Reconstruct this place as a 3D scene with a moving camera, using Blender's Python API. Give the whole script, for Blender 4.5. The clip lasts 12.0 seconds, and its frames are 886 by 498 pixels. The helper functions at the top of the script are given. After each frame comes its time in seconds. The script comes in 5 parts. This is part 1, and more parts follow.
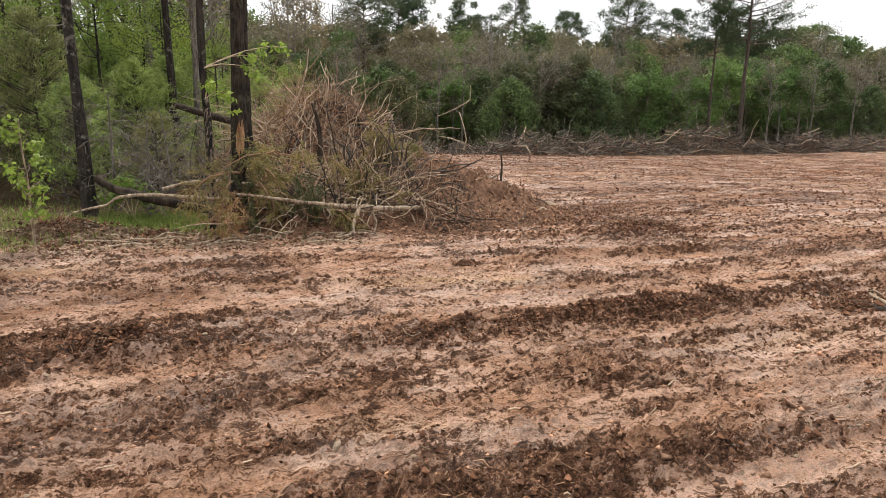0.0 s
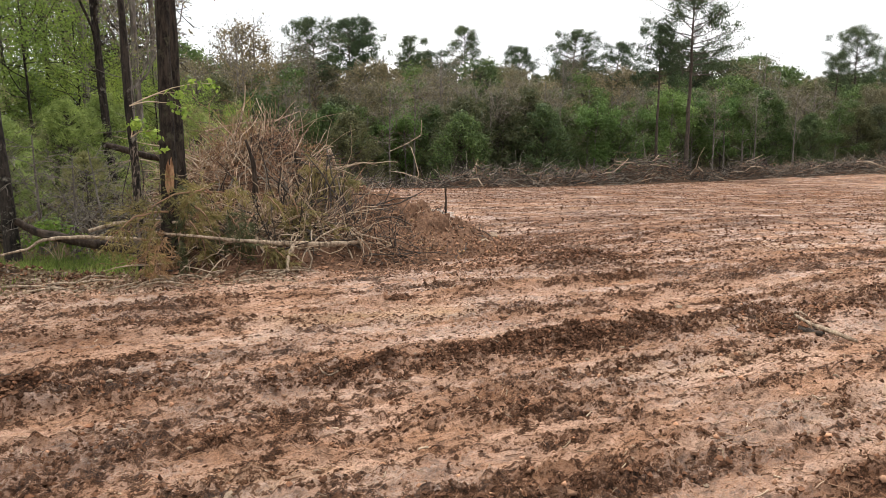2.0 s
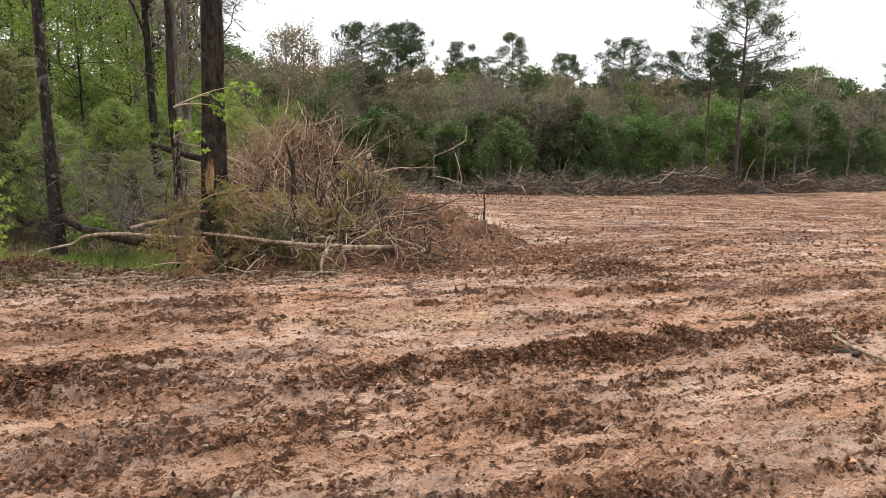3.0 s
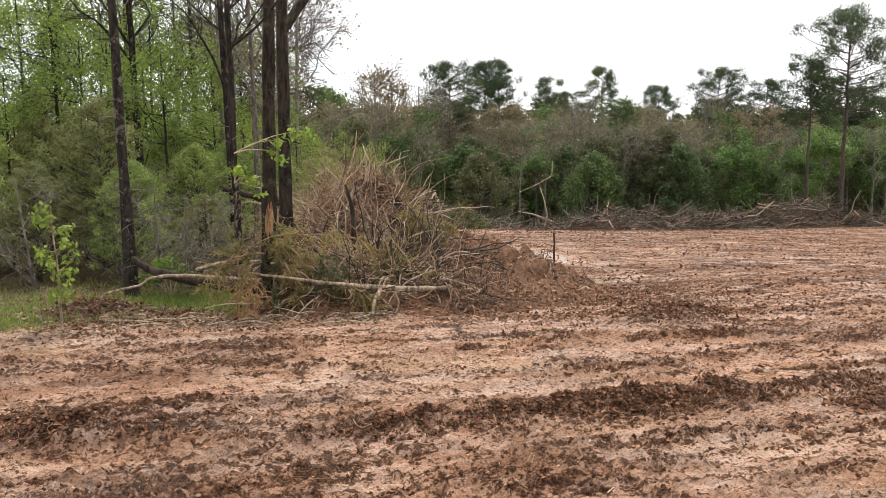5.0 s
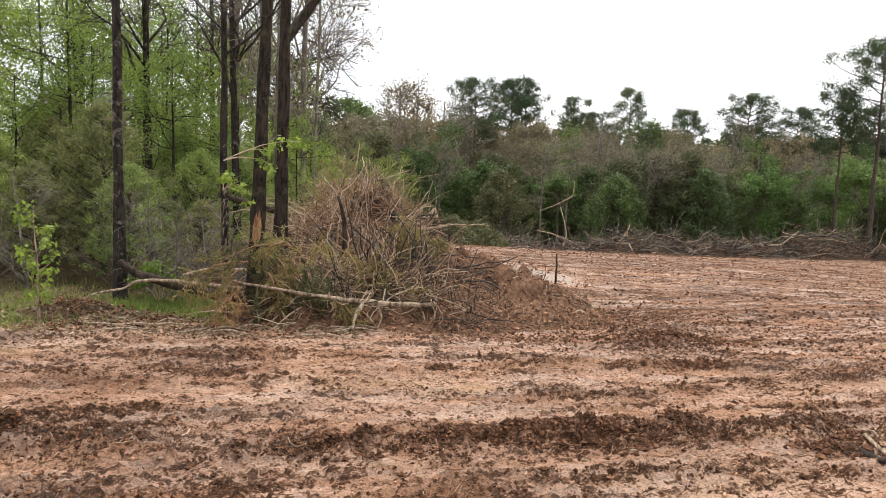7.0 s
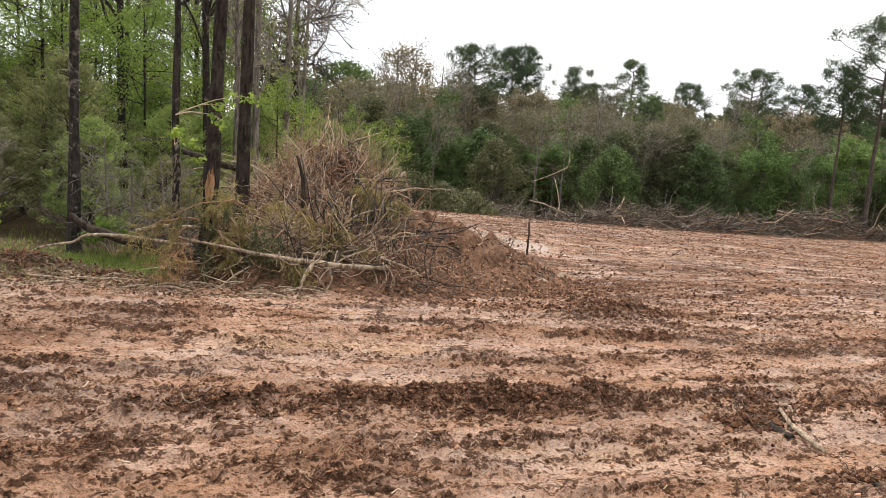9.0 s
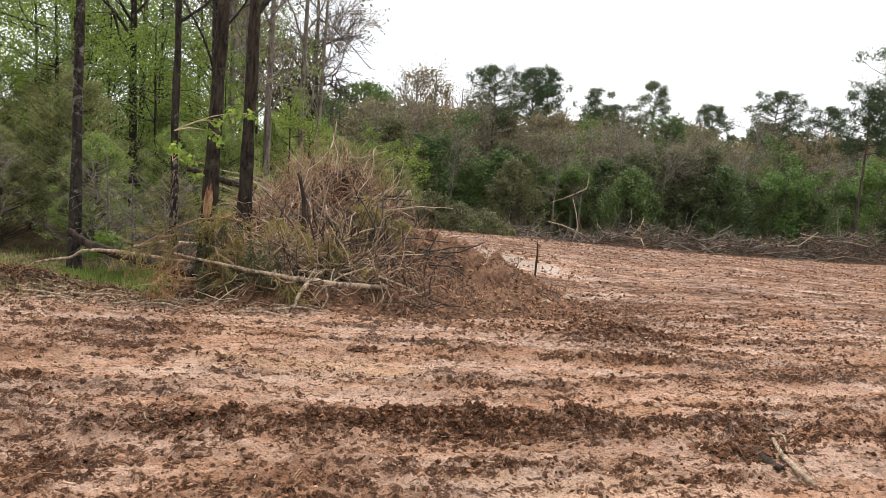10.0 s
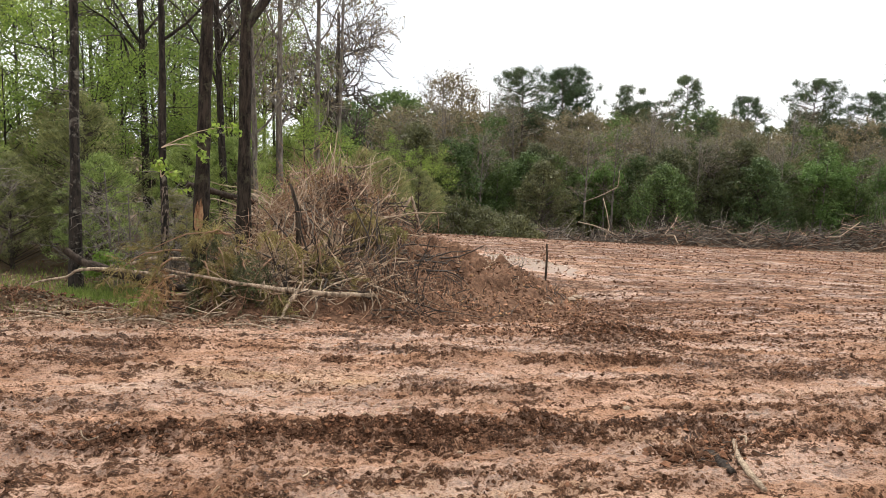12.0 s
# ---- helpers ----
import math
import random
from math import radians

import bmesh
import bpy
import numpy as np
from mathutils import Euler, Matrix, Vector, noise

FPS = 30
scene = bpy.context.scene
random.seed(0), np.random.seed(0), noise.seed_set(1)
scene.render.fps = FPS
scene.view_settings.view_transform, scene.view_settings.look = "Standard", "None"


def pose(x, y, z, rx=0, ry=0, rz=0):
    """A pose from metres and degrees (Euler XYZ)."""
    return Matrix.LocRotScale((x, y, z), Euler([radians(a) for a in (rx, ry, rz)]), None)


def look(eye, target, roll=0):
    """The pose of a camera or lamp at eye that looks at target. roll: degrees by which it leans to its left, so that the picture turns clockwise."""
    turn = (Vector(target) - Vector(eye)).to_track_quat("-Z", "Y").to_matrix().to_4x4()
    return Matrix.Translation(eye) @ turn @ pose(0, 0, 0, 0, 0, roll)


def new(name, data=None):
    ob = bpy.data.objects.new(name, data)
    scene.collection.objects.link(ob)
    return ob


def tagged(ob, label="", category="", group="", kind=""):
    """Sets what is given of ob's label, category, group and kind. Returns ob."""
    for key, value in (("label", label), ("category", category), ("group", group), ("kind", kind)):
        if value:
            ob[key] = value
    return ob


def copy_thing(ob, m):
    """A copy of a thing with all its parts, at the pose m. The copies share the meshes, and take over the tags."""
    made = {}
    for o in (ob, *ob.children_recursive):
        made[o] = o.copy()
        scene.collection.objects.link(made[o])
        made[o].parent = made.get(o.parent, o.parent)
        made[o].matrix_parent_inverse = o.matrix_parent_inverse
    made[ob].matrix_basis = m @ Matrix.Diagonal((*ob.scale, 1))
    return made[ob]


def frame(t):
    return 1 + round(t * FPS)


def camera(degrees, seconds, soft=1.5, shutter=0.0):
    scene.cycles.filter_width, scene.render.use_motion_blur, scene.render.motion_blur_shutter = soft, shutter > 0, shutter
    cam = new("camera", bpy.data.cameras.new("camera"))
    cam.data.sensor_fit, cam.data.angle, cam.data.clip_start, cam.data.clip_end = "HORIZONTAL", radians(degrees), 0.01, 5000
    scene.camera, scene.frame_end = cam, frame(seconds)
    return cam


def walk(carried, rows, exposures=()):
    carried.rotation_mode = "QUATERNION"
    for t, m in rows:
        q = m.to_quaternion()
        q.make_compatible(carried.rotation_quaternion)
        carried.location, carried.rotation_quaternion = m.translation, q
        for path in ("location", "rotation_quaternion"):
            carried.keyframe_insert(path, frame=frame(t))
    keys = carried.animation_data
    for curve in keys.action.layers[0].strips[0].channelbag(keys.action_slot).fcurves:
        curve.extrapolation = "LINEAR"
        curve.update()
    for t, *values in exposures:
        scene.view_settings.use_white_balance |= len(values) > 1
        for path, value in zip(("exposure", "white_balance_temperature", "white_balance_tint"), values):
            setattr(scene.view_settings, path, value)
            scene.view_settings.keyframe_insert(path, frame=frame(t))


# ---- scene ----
cam = camera(60.3, 12.0, 0.5)
PATH = [
    (0.0, (0.101, 0.000, 1.647), (3.797, 9.015, -0.604), 1.05),
    (0.5, (0.183, 0.041, 1.626), (4.102, 9.000, -0.466), -0.06),
    (1.0, (0.293, 0.135, 1.594), (4.590, 8.938, -0.416), 1.08),
    (1.5, (0.375, 0.115, 1.603), (4.875, 8.855, -0.230), 0.20),
    (2.0, (0.450, -0.007, 1.615), (4.662, 8.881, -0.194), -0.02),
    (2.5, (0.499, -0.075, 1.634), (4.458, 8.912, -0.251), 0.87),
    (3.0, (0.587, -0.054, 1.627), (4.283, 9.073, -0.117), 1.04),
    (3.2, (0.649, -0.036, 1.627), (4.049, 9.268, 0.257), 2.22),
    (4.8, (1.137, -0.162, 1.711), (3.559, 9.455, 0.429), 0.11),
    (5, (1.189, -0.151, 1.710), (3.732, 9.432, 0.406), -0.21),
    (5.5, (1.374, -0.059, 1.680), (4.242, 9.438, 0.424), 0.77),
    (6, (1.485, -0.047, 1.696), (4.479, 9.420, 0.508), 0.78),
    (6.5, (1.640, -0.107, 1.718), (4.162, 9.507, 0.613), 1.16),
    (6.7, (1.699, -0.145, 1.731), (4.012, 9.520, 0.620), 1.26),
    (8.3, (2.228, -0.049, 1.700), (4.497, 9.619, 0.522), 4.07),
    (8.5, (2.294, -0.085, 1.694), (4.599, 9.563, 0.428), 3.70),
    (9.0, (2.518, -0.147, 1.678), (4.709, 9.489, 0.151), 3.82),
    (9.5, (2.705, -0.069, 1.674), (4.591, 9.638, 0.183), 3.55),
    (10.0, (2.896, -0.034, 1.651), (4.790, 9.702, 0.371), 4.13),
    (10.5, (3.086, -0.127, 1.645), (4.568, 9.665, 0.258), 4.14),
    (11.0, (3.292, -0.136, 1.638), (4.318, 9.680, 0.028), 1.12),
    (11.5, (3.511, -0.037, 1.652), (4.611, 9.836, 0.504), 2.45),
    (12.0, (3.665, -0.030, 1.663), (5.012, 9.802, 0.432), 1.49),
]
walk(cam, [(t, look(eye, target, roll)) for t, eye, target, roll in PATH], [(0.0, -0.08), (3.0, -0.04), (6.0, 0.0), (12.0, 0.0)])

# ---- light ----
world = bpy.data.worlds.new("overcast_sky")
scene.world = world
world.use_nodes = True
wn, wl = world.node_tree.nodes, world.node_tree.links
wn.clear()
w_out, w_bg, w_bg2, w_mix = wn.new("ShaderNodeOutputWorld"), wn.new("ShaderNodeBackground"), wn.new("ShaderNodeBackground"), wn.new("ShaderNodeMixShader")
w_sky = wn.new("ShaderNodeTexSky")
w_sky.sky_type, w_sky.sun_disc = "NISHITA", False
w_sky.sun_elevation, w_sky.sun_rotation = radians(60), radians(11)
w_sky.dust_density = 4.0
w_bg.inputs[1].default_value = 0.10
w_tc, w_noise, w_ramp = wn.new("ShaderNodeTexCoord"), wn.new("ShaderNodeTexNoise"), wn.new("ShaderNodeValToRGB")
w_noise.inputs["Scale"].default_value, w_noise.inputs["Detail"].default_value = 2.2, 5.0
w_ramp.color_ramp.elements[0].position, w_ramp.color_ramp.elements[0].color = 0.30, (0.44, 0.47, 0.52, 1)
w_ramp.color_ramp.elements[1].position, w_ramp.color_ramp.elements[1].color = 0.55, (1.0, 1.0, 1.0, 1)
w_bg2.inputs[1].default_value = 1.92
w_mix.inputs[0].default_value = 0.88
wl.new(w_tc.outputs["Generated"], w_noise.inputs["Vector"])
wl.new(w_noise.outputs[0], w_ramp.inputs[0])
wl.new(w_ramp.outputs[0], w_bg2.inputs[0])
wl.new(w_sky.outputs[0], w_bg.inputs[0])
wl.new(w_bg.outputs[0], w_mix.inputs[1])
wl.new(w_bg2.outputs[0], w_mix.inputs[2])
wl.new(w_mix.outputs[0], w_out.inputs[0])
sun = new("sun", bpy.data.lights.new("sun", "SUN"))
sun.data.energy, sun.data.angle, sun.data.color = 5.0, radians(8), (1.0, 0.96, 0.9)
sun.matrix_world = look((12, 40, 56), (6, 8, 0))

# ---- materials ----
def material(name, rough=0.85, spec=0.3):
    m = bpy.data.materials.new(name)
    m.use_nodes = True
    b = m.node_tree.nodes["Principled BSDF"]
    b.inputs["Roughness"].default_value = rough
    b.inputs["Specular IOR Level"].default_value = spec
    return m, m.node_tree.nodes, m.node_tree.links, b


def ramp(nodes, stops):
    r = nodes.new("ShaderNodeValToRGB")
    while len(r.color_ramp.elements) < len(stops):
        r.color_ramp.elements.new(0.5)
    for e, (p, c) in zip(r.color_ramp.elements, stops):
        e.position, e.color = p, (*c, 1)
    return r


def noise_node(nodes, links, scale, detail=4, rough=0.6, stretch=None):
    n = nodes.new("ShaderNodeTexNoise")
    n.inputs["Scale"].default_value, n.inputs["Detail"].default_value, n.inputs["Roughness"].default_value = scale, detail, rough
    t = nodes.new("ShaderNodeTexCoord")
    if stretch:
        mp = nodes.new("ShaderNodeMapping")
        mp.inputs["Scale"].default_value = stretch
        links.new(t.outputs["Object"], mp.inputs[0])
        links.new(mp.outputs[0], n.inputs["Vector"])
    else:
        links.new(t.outputs["Object"], n.inputs["Vector"])
    return n


def mixc(nodes, links, fac, a, b, kind="MIX"):
    m = nodes.new("ShaderNodeMix")
    m.data_type, m.blend_type = "RGBA", kind
    for sock, v in ((m.inputs[0], fac), (m.inputs[6], a), (m.inputs[7], b)):
        if hasattr(v, "links"):
            links.new(v, sock)
        else:
            sock.default_value = v if isinstance(v, float) else (*v, 1)
    return m.outputs[2]


def leaf_material(name, dark, light, trans=0.35, rough=0.6):
    """Foliage: each leaf takes its own tone, each tree a little of its own."""
    m, n, l, b = material(name, rough, 0.25)
    g, o = n.new("ShaderNodeNewGeometry"), n.new("ShaderNodeObjectInfo")
    r = ramp(n, [(0.0, dark), (1.0, light)])
    l.new(g.outputs["Random Per Island"], r.inputs[0])
    tone = ramp(n, [(0.0, (0.72, 0.78, 0.72)), (1.0, (1.2, 1.12, 1.05))])
    l.new(o.outputs["Random"], tone.inputs[0])
    big = noise_node(n, l, 0.9, 2)
    patch = ramp(n, [(0.35, (0.72, 0.74, 0.72)), (0.65, (1.15, 1.15, 1.1))])
    l.new(big.outputs[0], patch.inputs[0])
    c = mixc(n, l, 1.0, r.outputs[0], tone.outputs[0], "MULTIPLY")
    c = mixc(n, l, 1.0, c, patch.outputs[0], "MULTIPLY")
    l.new(c, b.inputs["Base Color"])
    tr, mx = n.new("ShaderNodeBsdfTranslucent"), n.new("ShaderNodeMixShader")
    l.new(c, tr.inputs[0])
    mx.inputs[0].default_value = trans
    l.new(b.outputs[0], mx.inputs[1])
    l.new(tr.outputs[0], mx.inputs[2])
    l.new(mx.outputs[0], n["Material Output"].inputs[0])
    return m


def bark_material(name, dark, light, scale=14, lichen=None):
    m, n, l, b = material(name, 0.9, 0.2)
    f = noise_node(n, l, scale, 6, 0.7, (1, 1, 0.22))
    r = ramp(n, [(0.38, dark), (0.62, light)])
    l.new(f.outputs[0], r.inputs[0])
    c = r.outputs[0]
    if lichen:
        s = noise_node(n, l, 4.5, 5, 0.7)
        k = ramp(n, [(0.56, (0, 0, 0)), (0.66, (1, 1, 1))])
        l.new(s.outputs[0], k.inputs[0])
        c = mixc(n, l, k.outputs[0], c, lichen)
    l.new(c, b.inputs["Base Color"])
    bump = n.new("ShaderNodeBump")
    bump.inputs["Strength"].default_value, bump.inputs["Distance"].default_value = 1.0, 0.05
    l.new(f.outputs[0], bump.inputs["Height"])
    l.new(bump.outputs[0], b.inputs["Normal"])
    return m


def twig_material(name, dark, light):
    """Twigs: each stick takes its own tone, with weathering along it."""
    m, n, l, b = material(name, 0.85, 0.25)
    g = n.new("ShaderNodeNewGeometry")
    mid = tuple((a + c) / 2 for a, c in zip(dark, light))
    r = ramp(n, [(0.0, dark), (0.6, mid), (1.0, light)])
    l.new(g.outputs["Random Per Island"], r.inputs[0])
    f = noise_node(n, l, 9, 4)
    k = ramp(n, [(0.3, (0.6, 0.58, 0.55)), (0.7, (1.15, 1.15, 1.15))])
    l.new(f.outputs[0], k.inputs[0])
    l.new(mixc(n, l, 1.0, r.outputs[0], k.outputs[0], "MULTIPLY"), b.inputs["Base Color"])
    return m


def soil_material():
    """Churned wet clay: tan smears, pale wet films, dark brown crumbs, orange and yellow stretches of subsoil, with
    lump shading painted in.
    """
    m, n, l, b = material("churned_clay", 0.8, 0.16)

    def attr(name):
        a = n.new("ShaderNodeAttribute")
        a.attribute_name = name
        return a.outputs["Fac"]

    def calc(op, a, k, c=0.0):
        s = n.new("ShaderNodeMath")
        s.operation = op
        for sock, v in zip(s.inputs, (a, k, c)):
            if hasattr(v, "links"):
                l.new(v, sock)
            else:
                sock.default_value = v
        return s.outputs[0]

    def band(v, lo, hi, top=1.0, low=0.0):
        r = n.new("ShaderNodeMapRange")
        r.inputs["From Min"].default_value, r.inputs["From Max"].default_value = lo, hi
        r.inputs["To Min"].default_value, r.inputs["To Max"].default_value = low, top
        l.new(v, r.inputs["Value"])
        return r.outputs[0]

    crumb, humus, ochre = attr("crumb"), attr("humus"), attr("ochre")
    big = noise_node(n, l, 0.5, 6, 0.65, (0.6, 1.5, 1))
    mid = noise_node(n, l, 3.6, 9, 0.72, (0.6, 1.6, 1))
    lump = noise_node(n, l, 13, 6, 0.68, (0.8, 1.2, 1))
    fine = noise_node(n, l, 46, 7, 0.75)
    broad = noise_node(n, l, 0.9, 8, 0.75, (0.7, 1.3, 1))
    clay = ramp(n, [(0.32, (0.37, 0.205, 0.128)), (0.43, (0.70, 0.475, 0.360)), (0.50, (0.53, 0.310, 0.200)), (0.57, (0.74, 0.520, 0.405)), (0.68, (0.62, 0.42, 0.26))])
    l.new(big.outputs[0], clay.inputs[0])
    warm = mixc(n, l, ochre, clay.outputs[0], (0.47, 0.215, 0.085))
    # Highlights and lump shading put into the colour: low noise darker, high paler.
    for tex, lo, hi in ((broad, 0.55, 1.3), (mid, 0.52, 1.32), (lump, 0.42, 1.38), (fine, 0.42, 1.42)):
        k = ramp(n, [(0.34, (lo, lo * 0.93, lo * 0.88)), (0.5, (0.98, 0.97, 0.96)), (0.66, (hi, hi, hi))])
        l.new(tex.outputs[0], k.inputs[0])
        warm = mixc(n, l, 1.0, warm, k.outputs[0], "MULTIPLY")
    # loose dark earth over the clay, its darkest tones painted as shade between lumps
    tex = calc("MULTIPLY_ADD", broad.outputs[0], 1.3, calc("MULTIPLY_ADD", mid.outputs[0], 2.2, calc("MULTIPLY_ADD", lump.outputs[0], 2.6, calc("MULTIPLY_ADD", fine.outputs[0], 2.4, -4.255))))
    cover = calc("MULTIPLY_ADD", crumb, 0.62, calc("MULTIPLY_ADD", tex, 1.45, 0.0))
    soft, hard = band(cover, 0.14, 0.34, 0.75), band(cover, 0.34, 0.50)
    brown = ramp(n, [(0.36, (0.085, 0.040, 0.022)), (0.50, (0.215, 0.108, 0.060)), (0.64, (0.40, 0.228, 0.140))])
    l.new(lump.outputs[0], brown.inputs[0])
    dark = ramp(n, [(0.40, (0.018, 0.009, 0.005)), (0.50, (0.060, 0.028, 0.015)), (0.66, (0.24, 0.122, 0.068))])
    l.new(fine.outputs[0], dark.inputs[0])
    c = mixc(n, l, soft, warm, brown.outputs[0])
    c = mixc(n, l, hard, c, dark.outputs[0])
    litter = ramp(n, [(0.25, (0.055, 0.04, 0.024)), (0.5, (0.13, 0.09, 0.055)), (0.8, (0.22, 0.16, 0.10))])
    l.new(fine.outputs[0], litter.inputs[0])
    c = mixc(n, l, humus, c, litter.outputs[0])
    l.new(c, b.inputs["Base Color"])
    # a film of water on the smooth clay
    film = noise_node(n, l, 1.1, 5, 0.6, (0.55, 1.5, 1))
    wet = calc("MULTIPLY", band(film.outputs[0], 0.46, 0.60), calc("SUBTRACT", 1.0, soft))
    wet = calc("MULTIPLY", wet, calc("SUBTRACT", 1.0, humus))
    l.new(band(wet, 0.0, 0.8, 0.30, 0.82), b.inputs["Roughness"])
    l.new(band(wet, 0.0, 0.8, 0.50, 0.07), b.inputs["Specular IOR Level"])
    prev = None
    for tex, strength, dist in ((mid, 0.6, 0.08), (lump, 0.9, 0.06), (fine, 0.9, 0.03)):
        bump = n.new("ShaderNodeBump")
        bump.inputs["Strength"].default_value, bump.inputs["Distance"].default_value = strength, dist
        l.new(tex.outputs[0], bump.inputs["Height"])
        if prev:
            l.new(prev, bump.inputs["Normal"])
        prev = bump.outputs[0]
    l.new(prev, b.inputs["Normal"])
    return m


def plain_material(name, dark, light, scale=20, rough=0.85, bumpy=0.5, vary=True):
    m, n, l, b = material(name, rough, 0.06)
    f = noise_node(n, l, scale, 6, 0.7)
    r = ramp(n, [(0.3, dark), (0.7, light)])
    l.new(f.outputs[0], r.inputs[0])
    g = n.new("ShaderNodeNewGeometry")
    k = ramp(n, [(0.0, (0.55, 0.55, 0.55)), (0.7, (1.2, 1.2, 1.2)), (1.0, (2.4, 2.3, 2.2))])
    if vary:
        l.new(g.outputs["Random Per Island"], k.inputs[0])
    else:
        l.new(noise_node(n, l, scale * 0.2, 4).outputs[0], k.inputs[0])
    l.new(mixc(n, l, 1.0, r.outputs[0], k.outputs[0], "MULTIPLY"), b.inputs["Base Color"])
    bump = n.new("ShaderNodeBump")
    bump.inputs["Strength"].default_value, bump.inputs["Distance"].default_value = bumpy, 0.02
    l.new(f.outputs[0], bump.inputs["Height"])
    l.new(bump.outputs[0], b.inputs["Normal"])
    return m


SOIL = soil_material()
# Brown clods whose dark end is painted in for their shaded faces.
CLOD = plain_material("shade_dark_clod", (0.034, 0.017, 0.010), (0.155, 0.080, 0.048), 30, 0.95)
CLOD_TAN = plain_material("clay_clod", (0.13, 0.068, 0.040), (0.33, 0.195, 0.125), 30, 0.9)
DEBRIS = plain_material("earth_and_bark", (0.062, 0.034, 0.022), (0.235, 0.130, 0.082), 16, 0.95)
YELLOW_EARTH = plain_material("yellow_subsoil", (0.12, 0.070, 0.038), (0.30, 0.185, 0.10), 12, 0.9)
STONE = plain_material("pale_stone", (0.17, 0.12, 0.08), (0.30, 0.23, 0.17), 25, 0.8)
BARK_DARK = bark_material("dark_bark", (0.006, 0.004, 0.003), (0.050, 0.037, 0.027), 16, (0.060, 0.055, 0.033))
BARK_MOSS = bark_material("mossy_bark", (0.006, 0.005, 0.004), (0.045, 0.035, 0.027), 18, (0.20, 0.18, 0.145))
BARK_PALE = bark_material("pale_flaking_bark", (0.065, 0.046, 0.033), (0.260, 0.208, 0.163), 18, (0.033, 0.039, 0.019))
BARK_PINE = bark_material("pine_bark", (0.035, 0.027, 0.022), (0.115, 0.088, 0.070), 12)
BARK_GREY = bark_material("grey_bark", (0.070, 0.058, 0.048), (0.24, 0.21, 0.18), 12)
LOG = bark_material("weathered_log", (0.13, 0.092, 0.062), (0.52, 0.40, 0.285), 20)
LOG_DARK = bark_material("wet_dark_log", (0.018, 0.013, 0.010), (0.078, 0.057, 0.042), 14)
RAW = bark_material("split_raw_wood", (0.16, 0.075, 0.035), (0.46, 0.27, 0.15), 26)
BRUSH_EARTH = plain_material("dark_brush_earth", (0.030, 0.021, 0.015), (0.115, 0.072, 0.047), 6, 0.95, 0.8, False)
TWIG_RED = twig_material("reddish_twigs", (0.12, 0.060, 0.034), (0.46, 0.28, 0.175))
TWIG_PALE = twig_material("pale_twigs", (0.22, 0.145, 0.090), (0.66, 0.52, 0.38))
TWIG_GREY = twig_material("grey_twigs", (0.078, 0.067, 0.053), (0.331, 0.290, 0.239))
TWIG_DARK = twig_material("dark_twigs", (0.028, 0.021, 0.017), (0.10, 0.08, 0.064))
CEDAR = leaf_material("cedar_needles", (0.040, 0.070, 0.025), (0.130, 0.178, 0.066), 0.35)
CEDAR_DULL = leaf_material("dull_cedar_needles", (0.048, 0.056, 0.025), (0.150, 0.155, 0.073), 0.35)
CEDAR_DEAD = leaf_material("drying_cedar", (0.13, 0.105, 0.040), (0.36, 0.295, 0.125), 0.4)
CEDAR_RUST = leaf_material("rusty_cedar", (0.15, 0.088, 0.045), (0.36, 0.235, 0.13), 0.3)
SPRING = leaf_material("spring_leaves", (0.13, 0.20, 0.035), (0.34, 0.44, 0.105), 0.5)
MIDGREEN = leaf_material("green_leaves", (0.044, 0.080, 0.024), (0.140, 0.200, 0.066), 0.35)
FRESH = leaf_material("fresh_green_leaves", (0.075, 0.140, 0.034), (0.205, 0.310, 0.098), 0.4)
YOUNG = leaf_material("young_yellow_leaves", (0.15, 0.23, 0.035), (0.37, 0.47, 0.10), 0.45)
BUDS = leaf_material("brown_buds", (0.105, 0.092, 0.050), (0.295, 0.245, 0.150), 0.35)
NEEDLES = leaf_material("pine_needles", (0.034, 0.057, 0.026), (0.105, 0.142, 0.068), 0.35)
# Brightened next to the cedar needles: sunlight on the wood put into the colour.
LIT_SOFT_NEEDLES = leaf_material("sunlit_young_pine_needles", (0.125, 0.185, 0.052), (0.39, 0.48, 0.155), 0.45)
LIT_OLIVE_NEEDLES = leaf_material("sunlit_olive_needles", (0.115, 0.125, 0.052), (0.34, 0.345, 0.150), 0.45)
# Debris colour darkened: shade in the gaps between twigs is painted on the mound.
SHADED_PILE_EARTH = plain_material("shaded_pile_earth", (0.034, 0.019, 0.012), (0.20, 0.112, 0.070), 14, 0.95, 1.0, False)
GRASS = leaf_material("spring_grass", (0.094, 0.156, 0.031), (0.300, 0.375, 0.106), 0.35)
DEADLEAF = leaf_material("dead_leaves", (0.080, 0.050, 0.029), (0.264, 0.188, 0.124), 0.15)
WATER, _n, _l, _b = material("muddy_water", 0.22, 0.5)
_b.inputs["Base Color"].default_value = (0.33, 0.235, 0.18, 1)
_wn = noise_node(_n, _l, 7, 3)
_wb = _n.new("ShaderNodeBump")
_wb.inputs["Strength"].default_value, _wb.inputs["Distance"].default_value = 0.15, 0.01
_l.new(_wn.outputs[0], _wb.inputs["Height"])
_l.new(_wb.outputs[0], _b.inputs["Normal"])

# ---- geometry helpers ----
rng = np.random.default_rng(7)


